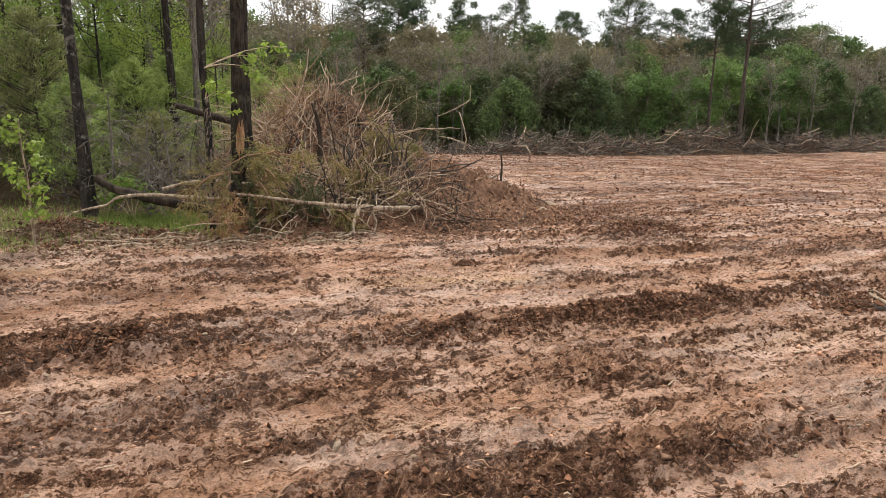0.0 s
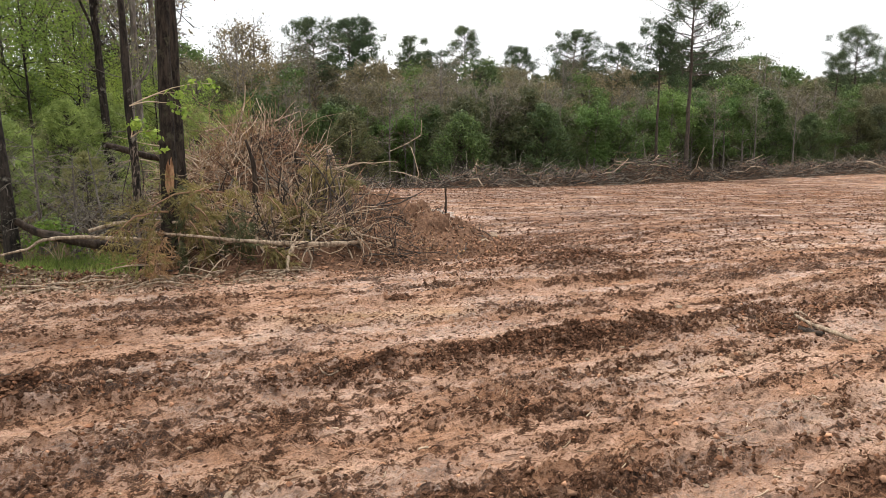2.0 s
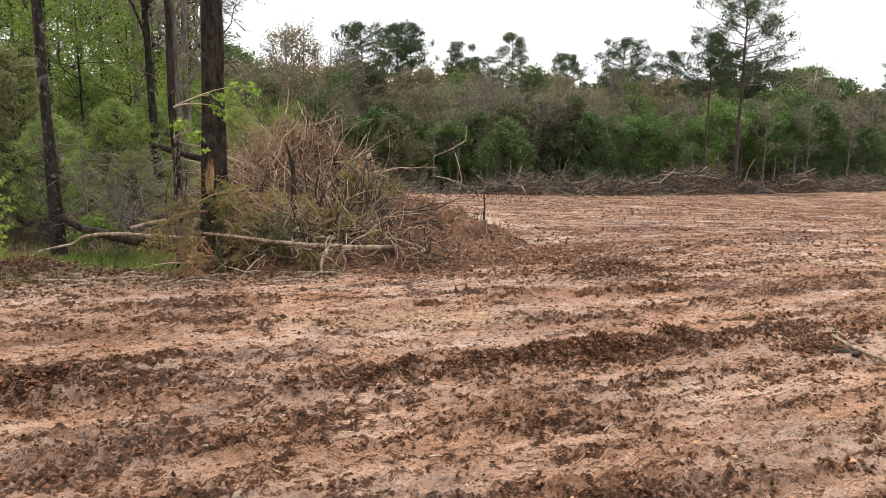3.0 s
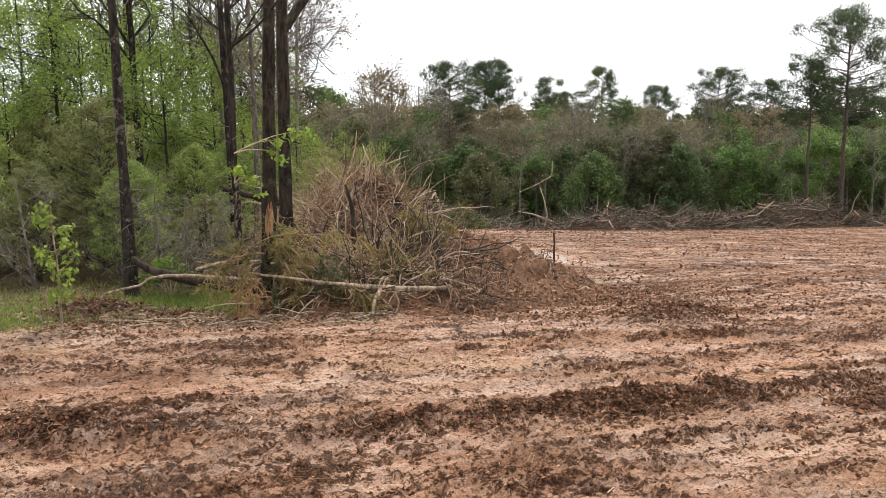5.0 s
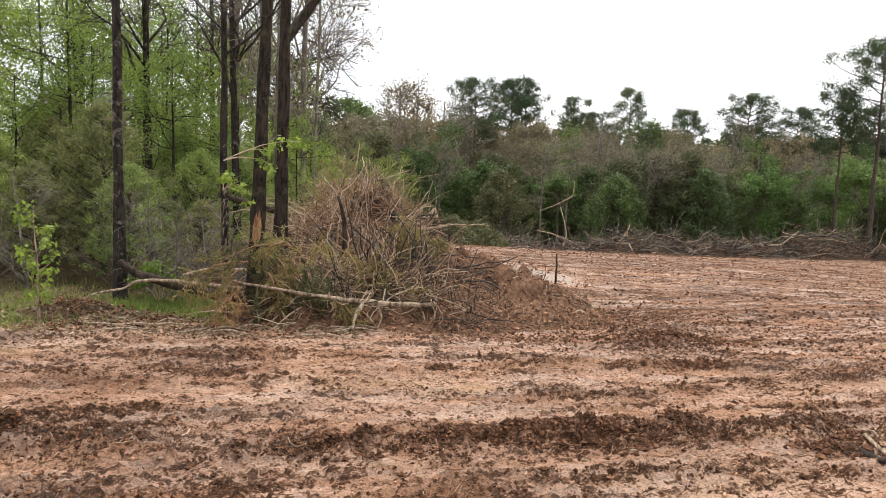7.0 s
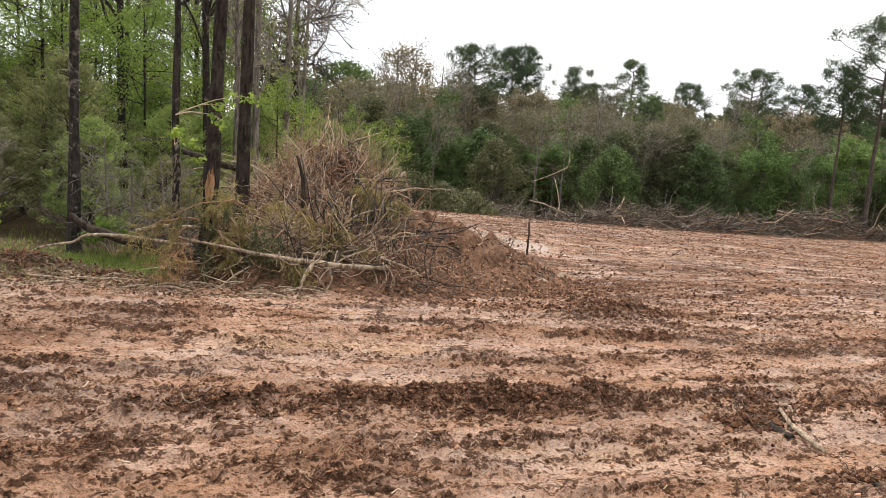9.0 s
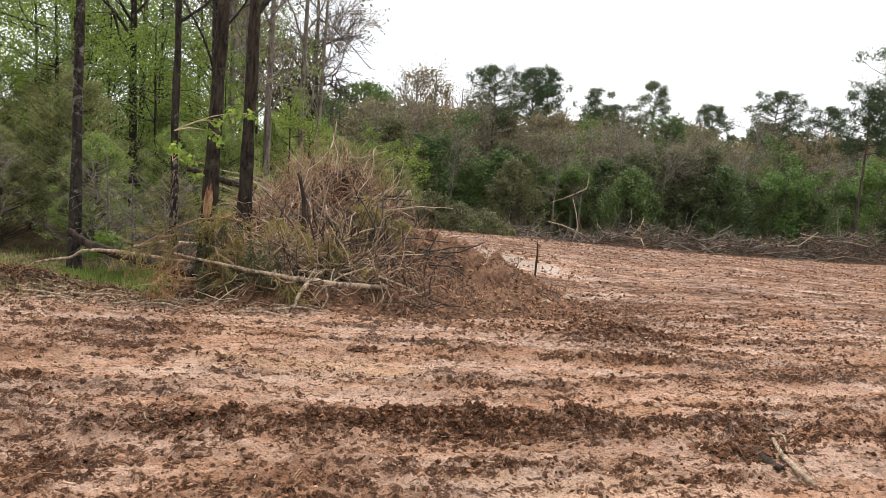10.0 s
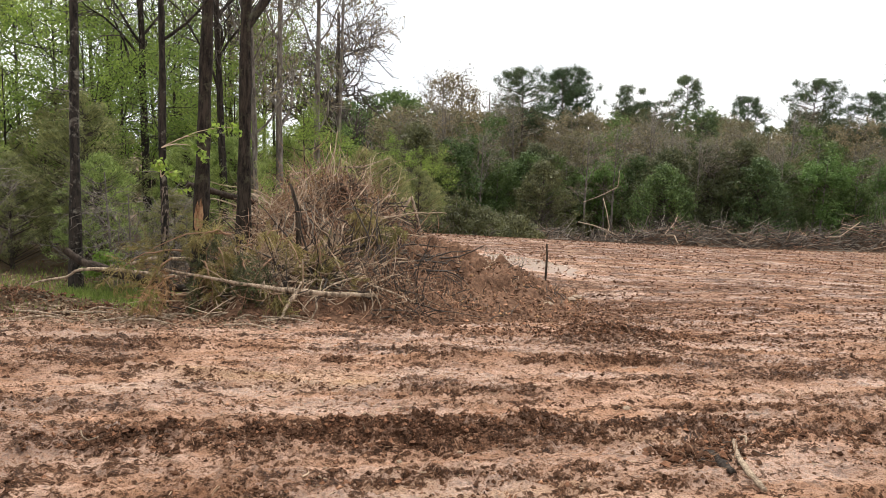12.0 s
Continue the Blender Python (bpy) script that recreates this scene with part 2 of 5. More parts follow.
def mesh_of(name, verts, faces, mat, smooth=True):
    """A mesh from an array of points and arrays of faces (each of one face size)."""
    me = bpy.data.meshes.new(name)
    verts = np.asarray(verts, np.float32)
    faces = [np.asarray(f, np.int32) for f in (faces if isinstance(faces, list) else [faces]) if len(f)]
    loops = np.concatenate([f.ravel() for f in faces])
    sizes = np.concatenate([np.full(len(f), f.shape[1], np.int32) for f in faces])
    me.vertices.add(len(verts))
    me.vertices.foreach_set("co", verts.ravel())
    me.loops.add(len(loops))
    me.loops.foreach_set("vertex_index", loops)
    me.polygons.add(len(sizes))
    me.polygons.foreach_set("loop_start", np.concatenate([[0], np.cumsum(sizes)[:-1]]).astype(np.int32))
    me.polygons.foreach_set("use_smooth", np.full(len(sizes), smooth))
    me.update(calc_edges=True)
    me.materials.append(mat)
    return me


class Geo:
    """Collects points and faces of one mesh."""

    def __init__(self):
        self.v, self.f, self.count = [], {3: [], 4: []}, 0

    def add(self, verts, faces):
        verts = np.asarray(verts, float).reshape(-1, 3)
        self.v.append(verts)
        self.f[faces.shape[1]].append(np.asarray(faces) + self.count)
        self.count += len(verts)
        return self

    def mesh(self, name, mat, smooth=True):
        faces = [np.concatenate(f) for f in self.f.values() if f]
        return mesh_of(name, np.concatenate(self.v), faces, mat, smooth)


def unit(a):
    return a / np.maximum(np.linalg.norm(a, axis=-1, keepdims=True), 1e-9)


def tubes(geo, paths, radii, sides=5):
    """Tapered tubes along paths (m, k, 3) with radii (m, k), closed with a point at the tip."""
    P = np.asarray(paths, float)
    R = np.broadcast_to(np.asarray(radii, float), P.shape[:2])
    m, k = P.shape[:2]
    T = np.gradient(P, axis=1)
    T = unit(T)
    ref = np.where(np.abs(T[:, :1, 2:]) > 0.8, [[[1.0, 0.0, 0.0]]], [[[0.0, 0.0, 1.0]]])
    A = unit(np.cross(T, np.broadcast_to(ref, T.shape)))
    B = np.cross(T, A)
    a = np.arange(sides) * 2 * np.pi / sides
    ring = P[:, :, None] + R[:, :, None, None] * (np.cos(a)[None, None, :, None] * A[:, :, None] + np.sin(a)[None, None, :, None] * B[:, :, None])
    i = np.arange(k - 1)[:, None] * sides
    j = np.arange(sides)[None]
    q = np.stack([i + j, i + (j + 1) % sides, i + sides + (j + 1) % sides, i + sides + j], -1).reshape(-1, 4)
    faces = (q[None] + (np.arange(m) * k * sides)[:, None, None]).reshape(-1, 4)
    geo.add(ring, faces)
    caps = []
    for row in (0, k - 1):
        fan = np.stack([np.zeros(sides - 2, int), np.arange(1, sides - 1), np.arange(2, sides)], -1) + row * sides
        caps.append((fan[None] + (np.arange(m) * k * sides)[:, None, None]).reshape(-1, 3))
    geo.f[3].append(np.concatenate(caps) + geo.count - m * k * sides)
    return geo


def blades(geo, base, way, side, length, width):
    """Diamond-shaped leaves or sprays, one four-cornered face each, slightly folded."""
    n = len(base)
    length, width = np.broadcast_to(length, n)[:, None], np.broadcast_to(width, n)[:, None]
    mid = base + way * length * 0.45
    v = np.stack([base, mid + side * width / 2, base + way * length, mid - side * width / 2], 1)
    return geo.add(v, np.arange(n * 4).reshape(n, 4))


def random_ways(n, r):
    return unit(r.normal(size=(n, 3)))


def leaf_cloud(geo, centres, spread, count, length, width, r, lift=0.0, outward=None):
    """count leaves round each centre, lying like shingles on the clump; outward: a way for each centre that the leaves favour."""
    n = len(centres) * count
    idx = np.repeat(np.arange(len(centres)), count)
    d = unit(r.normal(size=(n, 3))) * r.uniform(0.45, 1.75, (n, 1)) * [1, 1, 0.75]
    base = centres[idx] + d * np.broadcast_to(spread, (len(centres),))[idx][:, None]
    face = unit(unit(d) + [0, 0, 0.45] + r.normal(size=(n, 3)) * 0.42)
    way = r.normal(size=(n, 3)) + [0, 0, lift]
    if outward is not None:
        way = way * 0.6 + outward[idx] * 1.2
    side = unit(np.cross(way, face))
    way = unit(np.cross(face, side))
    s = r.uniform(0.6, 1.3, n)
    return blades(geo, base - way * (length * s * 0.5)[:, None], way, side, length * s, width * s)


ICO_V = np.array([(-1, 1.618, 0), (1, 1.618, 0), (-1, -1.618, 0), (1, -1.618, 0), (0, -1, 1.618), (0, 1, 1.618), (0, -1, -1.618), (0, 1, -1.618),
                  (1.618, 0, -1), (1.618, 0, 1), (-1.618, 0, -1), (-1.618, 0, 1)]) / 1.902
ICO_F = np.array([(0, 11, 5), (0, 5, 1), (0, 1, 7), (0, 7, 10), (0, 10, 11), (1, 5, 9), (5, 11, 4), (11, 10, 2), (10, 7, 6), (7, 1, 8),
                  (3, 9, 4), (3, 4, 2), (3, 2, 6), (3, 6, 8), (3, 8, 9), (4, 9, 5), (2, 4, 11), (6, 2, 10), (8, 6, 7), (9, 8, 1)])


def lumps(geo, centres, sizes, r, flat=0.65, jitter=0.3):
    """Rough lumps of earth or stone."""
    n = len(centres)
    v = ICO_V[None] * (1 + r.uniform(-jitter, jitter, (n, 12, 1))) * (r.uniform(0.7, 1.35, (n, 1, 3)) * [1, 1, flat])
    a = r.uniform(0, 6.28, n)
    c, s = np.cos(a)[:, None], np.sin(a)[:, None]
    v = np.stack([c * v[..., 0] - s * v[..., 1], s * v[..., 0] + c * v[..., 1], v[..., 2]], -1)
    v = v * np.broadcast_to(sizes, n)[:, None, None] + centres[:, None]
    return geo.add(v, (ICO_F[None] + (np.arange(n) * 12)[:, None, None]).reshape(-1, 3))


OCT_V = np.array([(1, 0, 0), (-1, 0, 0), (0, 1, 0), (0, -1, 0), (0, 0, 1), (0, 0, -1)], float)
OCT_F = np.array([(0, 2, 4), (2, 1, 4), (1, 3, 4), (3, 0, 4), (2, 0, 5), (1, 2, 5), (3, 1, 5), (0, 3, 5)])


def crumbs_geo(geo, centres, sizes, r):
    """Small sharp crumbs of earth."""
    n = len(centres)
    v = OCT_V[None] * r.uniform(0.5, 1.5, (n, 6, 1)) + r.normal(size=(n, 6, 3)) * 0.22
    v = v * [1, 1, 0.75] * np.broadcast_to(sizes, n)[:, None, None] + centres[:, None]
    return geo.add(v, (OCT_F[None] + (np.arange(n) * 6)[:, None, None]).reshape(-1, 3))


def lattice(ix, iy, seed):
    h = (ix.astype(np.int64) * 374761393 + iy.astype(np.int64) * 668265263 + seed * 1442695041) & 0x7FFFFFFF
    h = ((h ^ (h >> 13)) * 1274126177) & 0x7FFFFFFF
    return ((h ^ (h >> 16)) & 0xFFFF) / 65535.0


def vnoise(x, y, seed=0):
    x, y = np.asarray(x, float), np.asarray(y, float)
    ix, iy = np.floor(x).astype(np.int64), np.floor(y).astype(np.int64)
    fx, fy = x - ix, y - iy
    fx, fy = fx * fx * (3 - 2 * fx), fy * fy * (3 - 2 * fy)
    a, b = lattice(ix, iy, seed), lattice(ix + 1, iy, seed)
    c, d = lattice(ix, iy + 1, seed), lattice(ix + 1, iy + 1, seed)
    return (a + (b - a) * fx) * (1 - fy) + (c + (d - c) * fx) * fy


def fractal(x, y, octaves=4, seed=0, gain=0.5):
    total, amp, norm = 0.0, 1.0, 0.0
    for o in range(octaves):
        total = total + amp * vnoise(np.asarray(x) * 2 ** o, np.asarray(y) * 2 ** o, seed + o * 17)
        norm += amp
        amp *= gain
    return total / norm


def thing(name, label, category, place=(0, 0, 0), turn=0.0, group="", kind=""):
    ob = new(name)
    ob.matrix_world = pose(*place, 0, 0, turn)
    return tagged(ob, label, category, group, kind)


def part(name, me, parent, label="", kind=""):
    ob = new(name, me)
    ob.parent = parent
    return tagged(ob, label, kind=kind)


# ---- the lie of the land ----
LEAN = radians(3.5)


def level(points):
    """Turns points placed to fit the camera's view, in a leaning space, to the true upright."""
    return [(x * np.cos(LEAN) + z * np.sin(LEAN), y, z * np.cos(LEAN) - x * np.sin(LEAN)) for x, y, z in points]


def fitted_land(x, y):
    """Height of the smoothed ground in the leaning space fitted to the camera's view."""
    x, y = np.clip(np.asarray(x, float), -12, 62), np.clip(np.asarray(y, float), -6, 50)
    z = 0.0699 * x - 0.0877 * y - 0.00101 * x * x - 0.00306 * x * y + 0.00359 * y * y + 0.0000447 * x * y * y + 0.0000311 * x * x * y - 0.00007 * y ** 3
    return z - 0.17 * np.exp(-((x - 8.5) ** 2 + (y - 14) ** 2) / 22)


def land(x, y):
    """Height of the smoothed ground: a nearly level field that dips gently and rises again."""
    x = np.clip(np.asarray(x, float), -12, 62)
    x0 = x - (fitted_land(x, y) - x * np.sin(LEAN)) * np.sin(LEAN)
    return fitted_land(x0, y) * np.cos(LEAN) - x0 * np.sin(LEAN)


def bump_at(x, y, cx, cy, rx, ry):
    return np.exp(-((x - cx) / rx) ** 2 - ((y - cy) / ry) ** 2)


def ridge_line(x):
    return 5.42 + 0.12 * np.sin(x * 0.9 + 2.6) + 0.035 * np.maximum(x - 5.5, 0) ** 2 + 0.05 * (x - 3.5) * (x < 3.5) * -0.6


HOLLOWS = ((8.9, 20.4, 0.95, 2.8), (5.3, 10.15, 0.45, 0.10), (6.95, 8.0, 0.30, 0.08))


def wet_hollow(x, y):
    """Shallow hollows where water stands."""
    h = 0.0
    for cx, cy, rx, ry in HOLLOWS:
        h = h + np.exp(-(((x - cx - 0.35 * (y - cy) * -0.6 * (ry > 1)) / rx) ** 2 + ((y - cy) / ry) ** 2) ** 2)
    return np.clip(h, 0, 1)


def ridge_body(x):
    """How whole the pushed-up ridge is along its length, 0 to 1."""
    return np.clip((fractal(x * 1.1, 0 * x, 4, 40, 0.7) - 0.36) * 3.2 + 0.55 * np.exp(-((x - 3.9) / 2.3) ** 4) - 0.5 * np.clip((x - 6.6) / 1.5, 0, 1), 0, 1)


def crumbs(x, y):
    """How much loose dark earth lies on the clay, 0 to 1: in strips along the tracks, on ridges and mounds, and in
    patches toned to fit the camera's view.
    """
    w = y + 0.30 * (fractal(x * 0.5, y * 0.5, 2, 5) - 0.5) - 0.03 * x
    strips = fractal(x * 0.22, w * 2.1, 4, 11, 0.7)
    patches = fractal(x * 1.3, w * 3.4, 5, 13, 0.8)
    far = np.clip((y - 9) / 6, 0, 1)
    c = (0.5 * strips + 0.5 * patches - 0.5) * 4.2 * (1 - 0.35 * far) + 0.48 + 0.29 * far
    c = c + 0.45 * np.exp(-((y - ridge_line(x)) / 0.13) ** 2) * ridge_body(x)
    c = c + 0.5 * np.exp(-((y - 8.15 - 0.06 * (x - 6)) / 0.2) ** 2) * bump_at(x, 0 * y, 5.6, 0, 2.0, 1)
    c = c + 0.6 * bump_at(x, y, 7.3, 9.6, 1.0, 0.55) + 0.34 * bump_at(x, y, 1.2, 2.8, 1.9, 0.7) + 0.28 * bump_at(x, y, 1.8, 2.9, 0.9, 0.5) + 0.3 * bump_at(x, y, 3.6, 2.9, 1.3, 0.7) - 0.26 * bump_at(x, y, 1.8, 4.3, 1.8, 0.5) - 0.28 * bump_at(x, y, 0.8, 8.4, 2.2, 1.7) + 0.3 * bump_at(x, y, 6.3, 12.2, 2.2, 1.3) + 0.8 * bump_at(x, y, -0.6, 11.2, 1.1, 0.5)
    c = c - 0.36 * bump_at(x, y, 4.6, 4.75, 2.6, 0.22) - 0.36 * bump_at(x, y, 6.6, 4.4, 1.2, 0.45) - 0.22 * bump_at(x, y, 5.3, 4.1, 1.6, 0.5) - 0.35 * bump_at(x, y, 8.6, 6.9, 1.2, 0.35)
    c = c - 0.28 * bump_at(x, y, 1.6, 6.6, 2.4, 0.35) - 0.3 * bump_at(x, y, 6.7, 8.0, 0.6, 0.35) - 0.3 * bump_at(x, y, 8.8, 9.6, 0.8, 0.3)
    return np.clip(c - wet_hollow(x, y), 0, 1)


def relief(x, y):
    """Fine height on top of the land: ruts, ridges of pushed earth, clods."""
    c = crumbs(x, y)
    near = np.clip(1.6 - y / 14, 0.30, 1)
    z = 0.07 * (fractal(x * 0.35, y * 1.3, 3, 3) - 0.5)
    z = z + 0.15 * np.exp(-((y - ridge_line(x)) / 0.12) ** 2) * np.clip(1.7 * fractal(x * 1.7, y * 0.5, 4, 41, 0.7) - 0.25, 0.05, 1) * (0.25 + 0.75 * ridge_body(x)) * (x > -1)
    z = z - 0.05 * np.exp(-((y - ridge_line(x) + 0.42) / 0.2) ** 2)
    z = z + 0.08 * np.exp(-((y - 8.15 - 0.06 * (x - 6)) / 0.17) ** 2) * bump_at(x, 0 * y, 5.6, 0, 2.0, 1)
    z = z + 0.20 * bump_at(x, y, 7.3, 9.6, 0.9, 0.45) + 0.16 * bump_at(x, y, 6.95, 4.9, 0.5, 0.28) + 0.10 * bump_at(x, y, -0.2, 5.65, 0.3, 0.14) + 0.22 * bump_at(x, y, -0.8, 11.35, 0.75, 0.3)
    lump = np.abs(fractal(x * 4, y * 5.5, 4, 60, 0.65) - 0.5) * 2
    tiny = fractal(x * 13, y * 15, 3, 70, 0.75)
    rut = fractal(x * 0.5, y * 4.5, 3, 66, 0.7) - 0.5
    z = z + 0.014 * c + 0.05 * rut + (0.35 + 0.65 * c) * (0.085 * lump + 0.17 * (tiny - 0.42)) - 0.03 * wet_hollow(x, y)
    z = z * (1 - 0.9 * wet_hollow(x, y)) - 0.02 * wet_hollow(x, y)
    return z * near


def ground_z(x, y):
    return land(x, y) + relief(x, y)


def pile_height(x, y):
    """The mound of earth and roots under the brush pile, with its long apron towards the field."""
    h = 1.58 * bump_at(x, y, 3.5, 14.8, 1.7, 2.0) + 0.35 * bump_at(x, y, 5.3, 14.6, 1.6, 2.2) + 0.45 * bump_at(x, y, 3.2, 11.6, 1.7, 1.0)
    h = h + 0.35 * bump_at(x, y, 6.4, 13.8, 1.4, 1.9) + 0.16 * bump_at(x, y, 7.3, 14.6, 1.1, 1.6)
    return np.maximum(h - 0.06, 0)


def axis_steps(core0, core1, fine, grow0, grow1, end0, end1):
    core = np.arange(core0, core1, fine)
    up, down, s = [core1], [core0], fine
    while up[-1] < end1:
        s *= grow1
        up.append(up[-1] + s)
    s = fine
    while down[-1] > end0:
        s *= grow0
        down.append(down[-1] - s)
    return np.array(down[:0:-1] + list(core) + up)


def build_ground():
    xs = axis_steps(-1.8, 9.0, 0.021, 1.06, 1.04, -900, 900)
    ys = axis_steps(2.2, 8.0, 0.021, 1.12, 1.022, -900, 900)
    X, Y = np.meshgrid(xs, ys)
    c = crumbs(X, Y)
    Z = land(X, Y) + relief(X, Y)
    nx, ny = len(xs), len(ys)
    i = (np.arange(ny - 1)[:, None] * nx + np.arange(nx - 1)[None]).ravel()
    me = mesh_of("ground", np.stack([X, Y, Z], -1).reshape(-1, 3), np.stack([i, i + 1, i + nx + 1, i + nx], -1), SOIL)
    ochre = np.clip(bump_at(X, Y, 30, 25, 12, 6) * 0.9 + 0.5 * bump_at(X, Y, 6.6, 4.9, 1.2, 0.3) + 1.6 * (fractal(X * 0.35, Y * 0.9, 4, 95) - 0.58), 0, 1)
    o = me.attributes.new("ochre", "FLOAT", "POINT")
    o.data.foreach_set("value", ochre.ravel().astype(np.float32))
    a = me.attributes.new("crumb", "FLOAT", "POINT")
    a.data.foreach_set("value", c.ravel().astype(np.float32))
    # leaf litter under the woods
    edge = Y - (10.7 + 0.5 * (fractal(X * 0.8, Y * 0.8, 3, 90) - 0.5) + np.maximum(X - 1.5, 0) * 40 * (Y < 45))
    wood = np.clip(edge / 0.5, 0, 1)
    wood = np.maximum(wood, np.clip((Y - 46.5) / 2, 0, 1))
    wood = np.maximum(wood, np.clip((-4 - X) / 2, 0, 1) * (Y > 10))
    h = me.attributes.new("humus", "FLOAT", "POINT")
    h.data.foreach_set("value", wood.ravel().astype(np.float32))
    return tagged(new("ground", me), "churned reddish-brown clay field with ruts and clods", "ground", kind="structure")


build_ground()

# ---- trees ----
def grow(P, R, per, t0, t1, angle, length, r, k=5, up=0.1, wob=0.25, thin=0.55, tip=0.25, least=0.004):
    """Branches on the paths P with radii R: per a path, leaving between t0 and t1 of its length."""
    m, kp = P.shape[:2]
    idx = np.repeat(np.arange(m), per)
    n = len(idx)
    t = (r.uniform(t0, t1, n)) * (kp - 1) * 0.999
    i = t.astype(int)
    f = (t - i)[:, None]
    pos = P[idx, i] * (1 - f) + P[idx, i + 1] * f
    rad = R[idx, i] * (1 - f[:, 0]) + R[idx, i + 1] * f[:, 0]
    T = unit(P[idx, i + 1] - P[idx, i])
    side = unit(np.cross(T, r.normal(size=(n, 3))))
    a = np.radians(r.uniform(*angle, n))[:, None]
    way = unit(np.cos(a) * T + np.sin(a) * side + [0, 0, up])
    L = length * r.uniform(0.55, 1.25, n) * (1.15 - 0.55 * t / (kp - 1))
    out = [pos]
    for s in range(k - 1):
        pos = pos + way * (L / (k - 1))[:, None]
        out.append(pos)
        way = unit(way + r.normal(size=(n, 3)) * wob + [0, 0, up * 0.6])
    base = np.maximum(rad * thin, least)
    radii = np.maximum(base[:, None] * np.linspace(1, tip, k)[None], least * 0.8)
    return np.stack(out, 1), radii


def trunk_path(h, r, lean=0.03, k=12, wob=0.02):
    z = np.linspace(0, h, k)
    x = lean * z * r.uniform(-1, 1) + np.cumsum(r.normal(size=k)) * wob * h / k
    y = lean * z * r.uniform(-1, 1) + np.cumsum(r.normal(size=k)) * wob * h / k
    return np.stack([x - x[0], y - y[0], z - 0.15], -1)[None]


def trunk_radii(P, r0, tip=0.25, flare=0.35):
    t = np.linspace(0, 1, P.shape[1])
    return (r0 * (1 - (1 - tip) * t) * (1 + flare * np.exp(-t * 14)))[None]


def tree(name, label, h, r0, bark, twigs, seed, levels, leaves=None, lean=0.03, category="tree"):
    """levels: (per, t0, t1, angle, length, up, wob, least). leaves: (material, level, step count, spread, count, length, width, lift)."""
    r = np.random.default_rng(seed)
    ob = thing(name, label, category)
    P = trunk_path(h, r, lean)
    R = trunk_radii(P, r0)
    g, g2 = Geo(), Geo()
    tubes(g, P, R, 9)
    ends = [(P, R)]
    for n, (per, t0, t1, angle, length, up, wob, least) in enumerate(levels):
        P, R = grow(P, R, per, t0, t1, angle, length, r, 6 if n == 0 else 4 if n == 1 else 3, up, wob, 0.5, 0.3, least)
        tubes(g if n == 0 else g2, P, R, 5 if n == 0 else 4 if n == 1 else 3)
        ends.append((P, R))
    part("trunk", g.mesh("trunk", bark), ob)
    if len(levels) > 1:
        part("branch_tangle", g2.mesh("branch_tangle", twigs), ob, kind="stuff")
    if leaves:
        mat, level, spread, count, length, width, lift = leaves
        Q = ends[level][0]
        c = Q[:, 1:].reshape(-1, 3)
        gl = Geo()
        leaf_cloud(gl, c, spread, count, length, width, r, lift)
        part("crown", gl.mesh("crown", mat, False), ob)
    return ob


def cedar(name, label, h, rad, seed, mat, n_tips=240, per=46, blade=(0.20, 0.045), twig=TWIG_DARK, low=0.06, power=0.75, clump=None):
    """A red cedar: many ascending limbs that end in clumps of fine sprays, an uneven pointed oval."""
    r = np.random.default_rng(seed)
    ob = thing(name, label, "tree")
    P = trunk_path(h * 0.95, r, 0.02)
    g = tubes(Geo(), P, trunk_radii(P, 0.03 + h * 0.012, 0.15), 8)
    t = r.uniform(low, 1, n_tips) ** 0.85
    a = r.uniform(0, 6.28, n_tips)
    prof = rad * np.minimum(1, (1 - t) ** power * 1.35) * np.minimum(1, 0.45 + t * 3)
    prof = prof * (0.78 + 0.4 * vnoise(a * 1.3 + 9, t * 5, seed)) * r.uniform(0.7, 1.08, n_tips)
    tip = np.stack([np.cos(a) * prof, np.sin(a) * prof, t * h], -1)
    root = np.stack([0 * a, 0 * a, np.maximum(t * h - prof * 0.55, 0.1)], -1)
    mid = (root + tip) / 2 + [0, 0, -0.05]
    tubes(g, np.stack([root, mid, tip], 1), np.array([[0.02, 0.012, 0.004]]) * (0.5 + h / 8), 3)
    part("trunk", g.mesh("trunk", twig), ob)
    gl = Geo()
    out = unit(tip - root + [0, 0, 0.25])
    for frac, cnt in ((1.0, per), (0.68, per // 2)):
        leaf_cloud(gl, root * (1 - frac) + tip * frac, clump or 0.10 + 0.035 * h, cnt, blade[0], blade[1], r, 0.25, out)
    part("crown", gl.mesh("crown", mat, False), ob)
    return ob


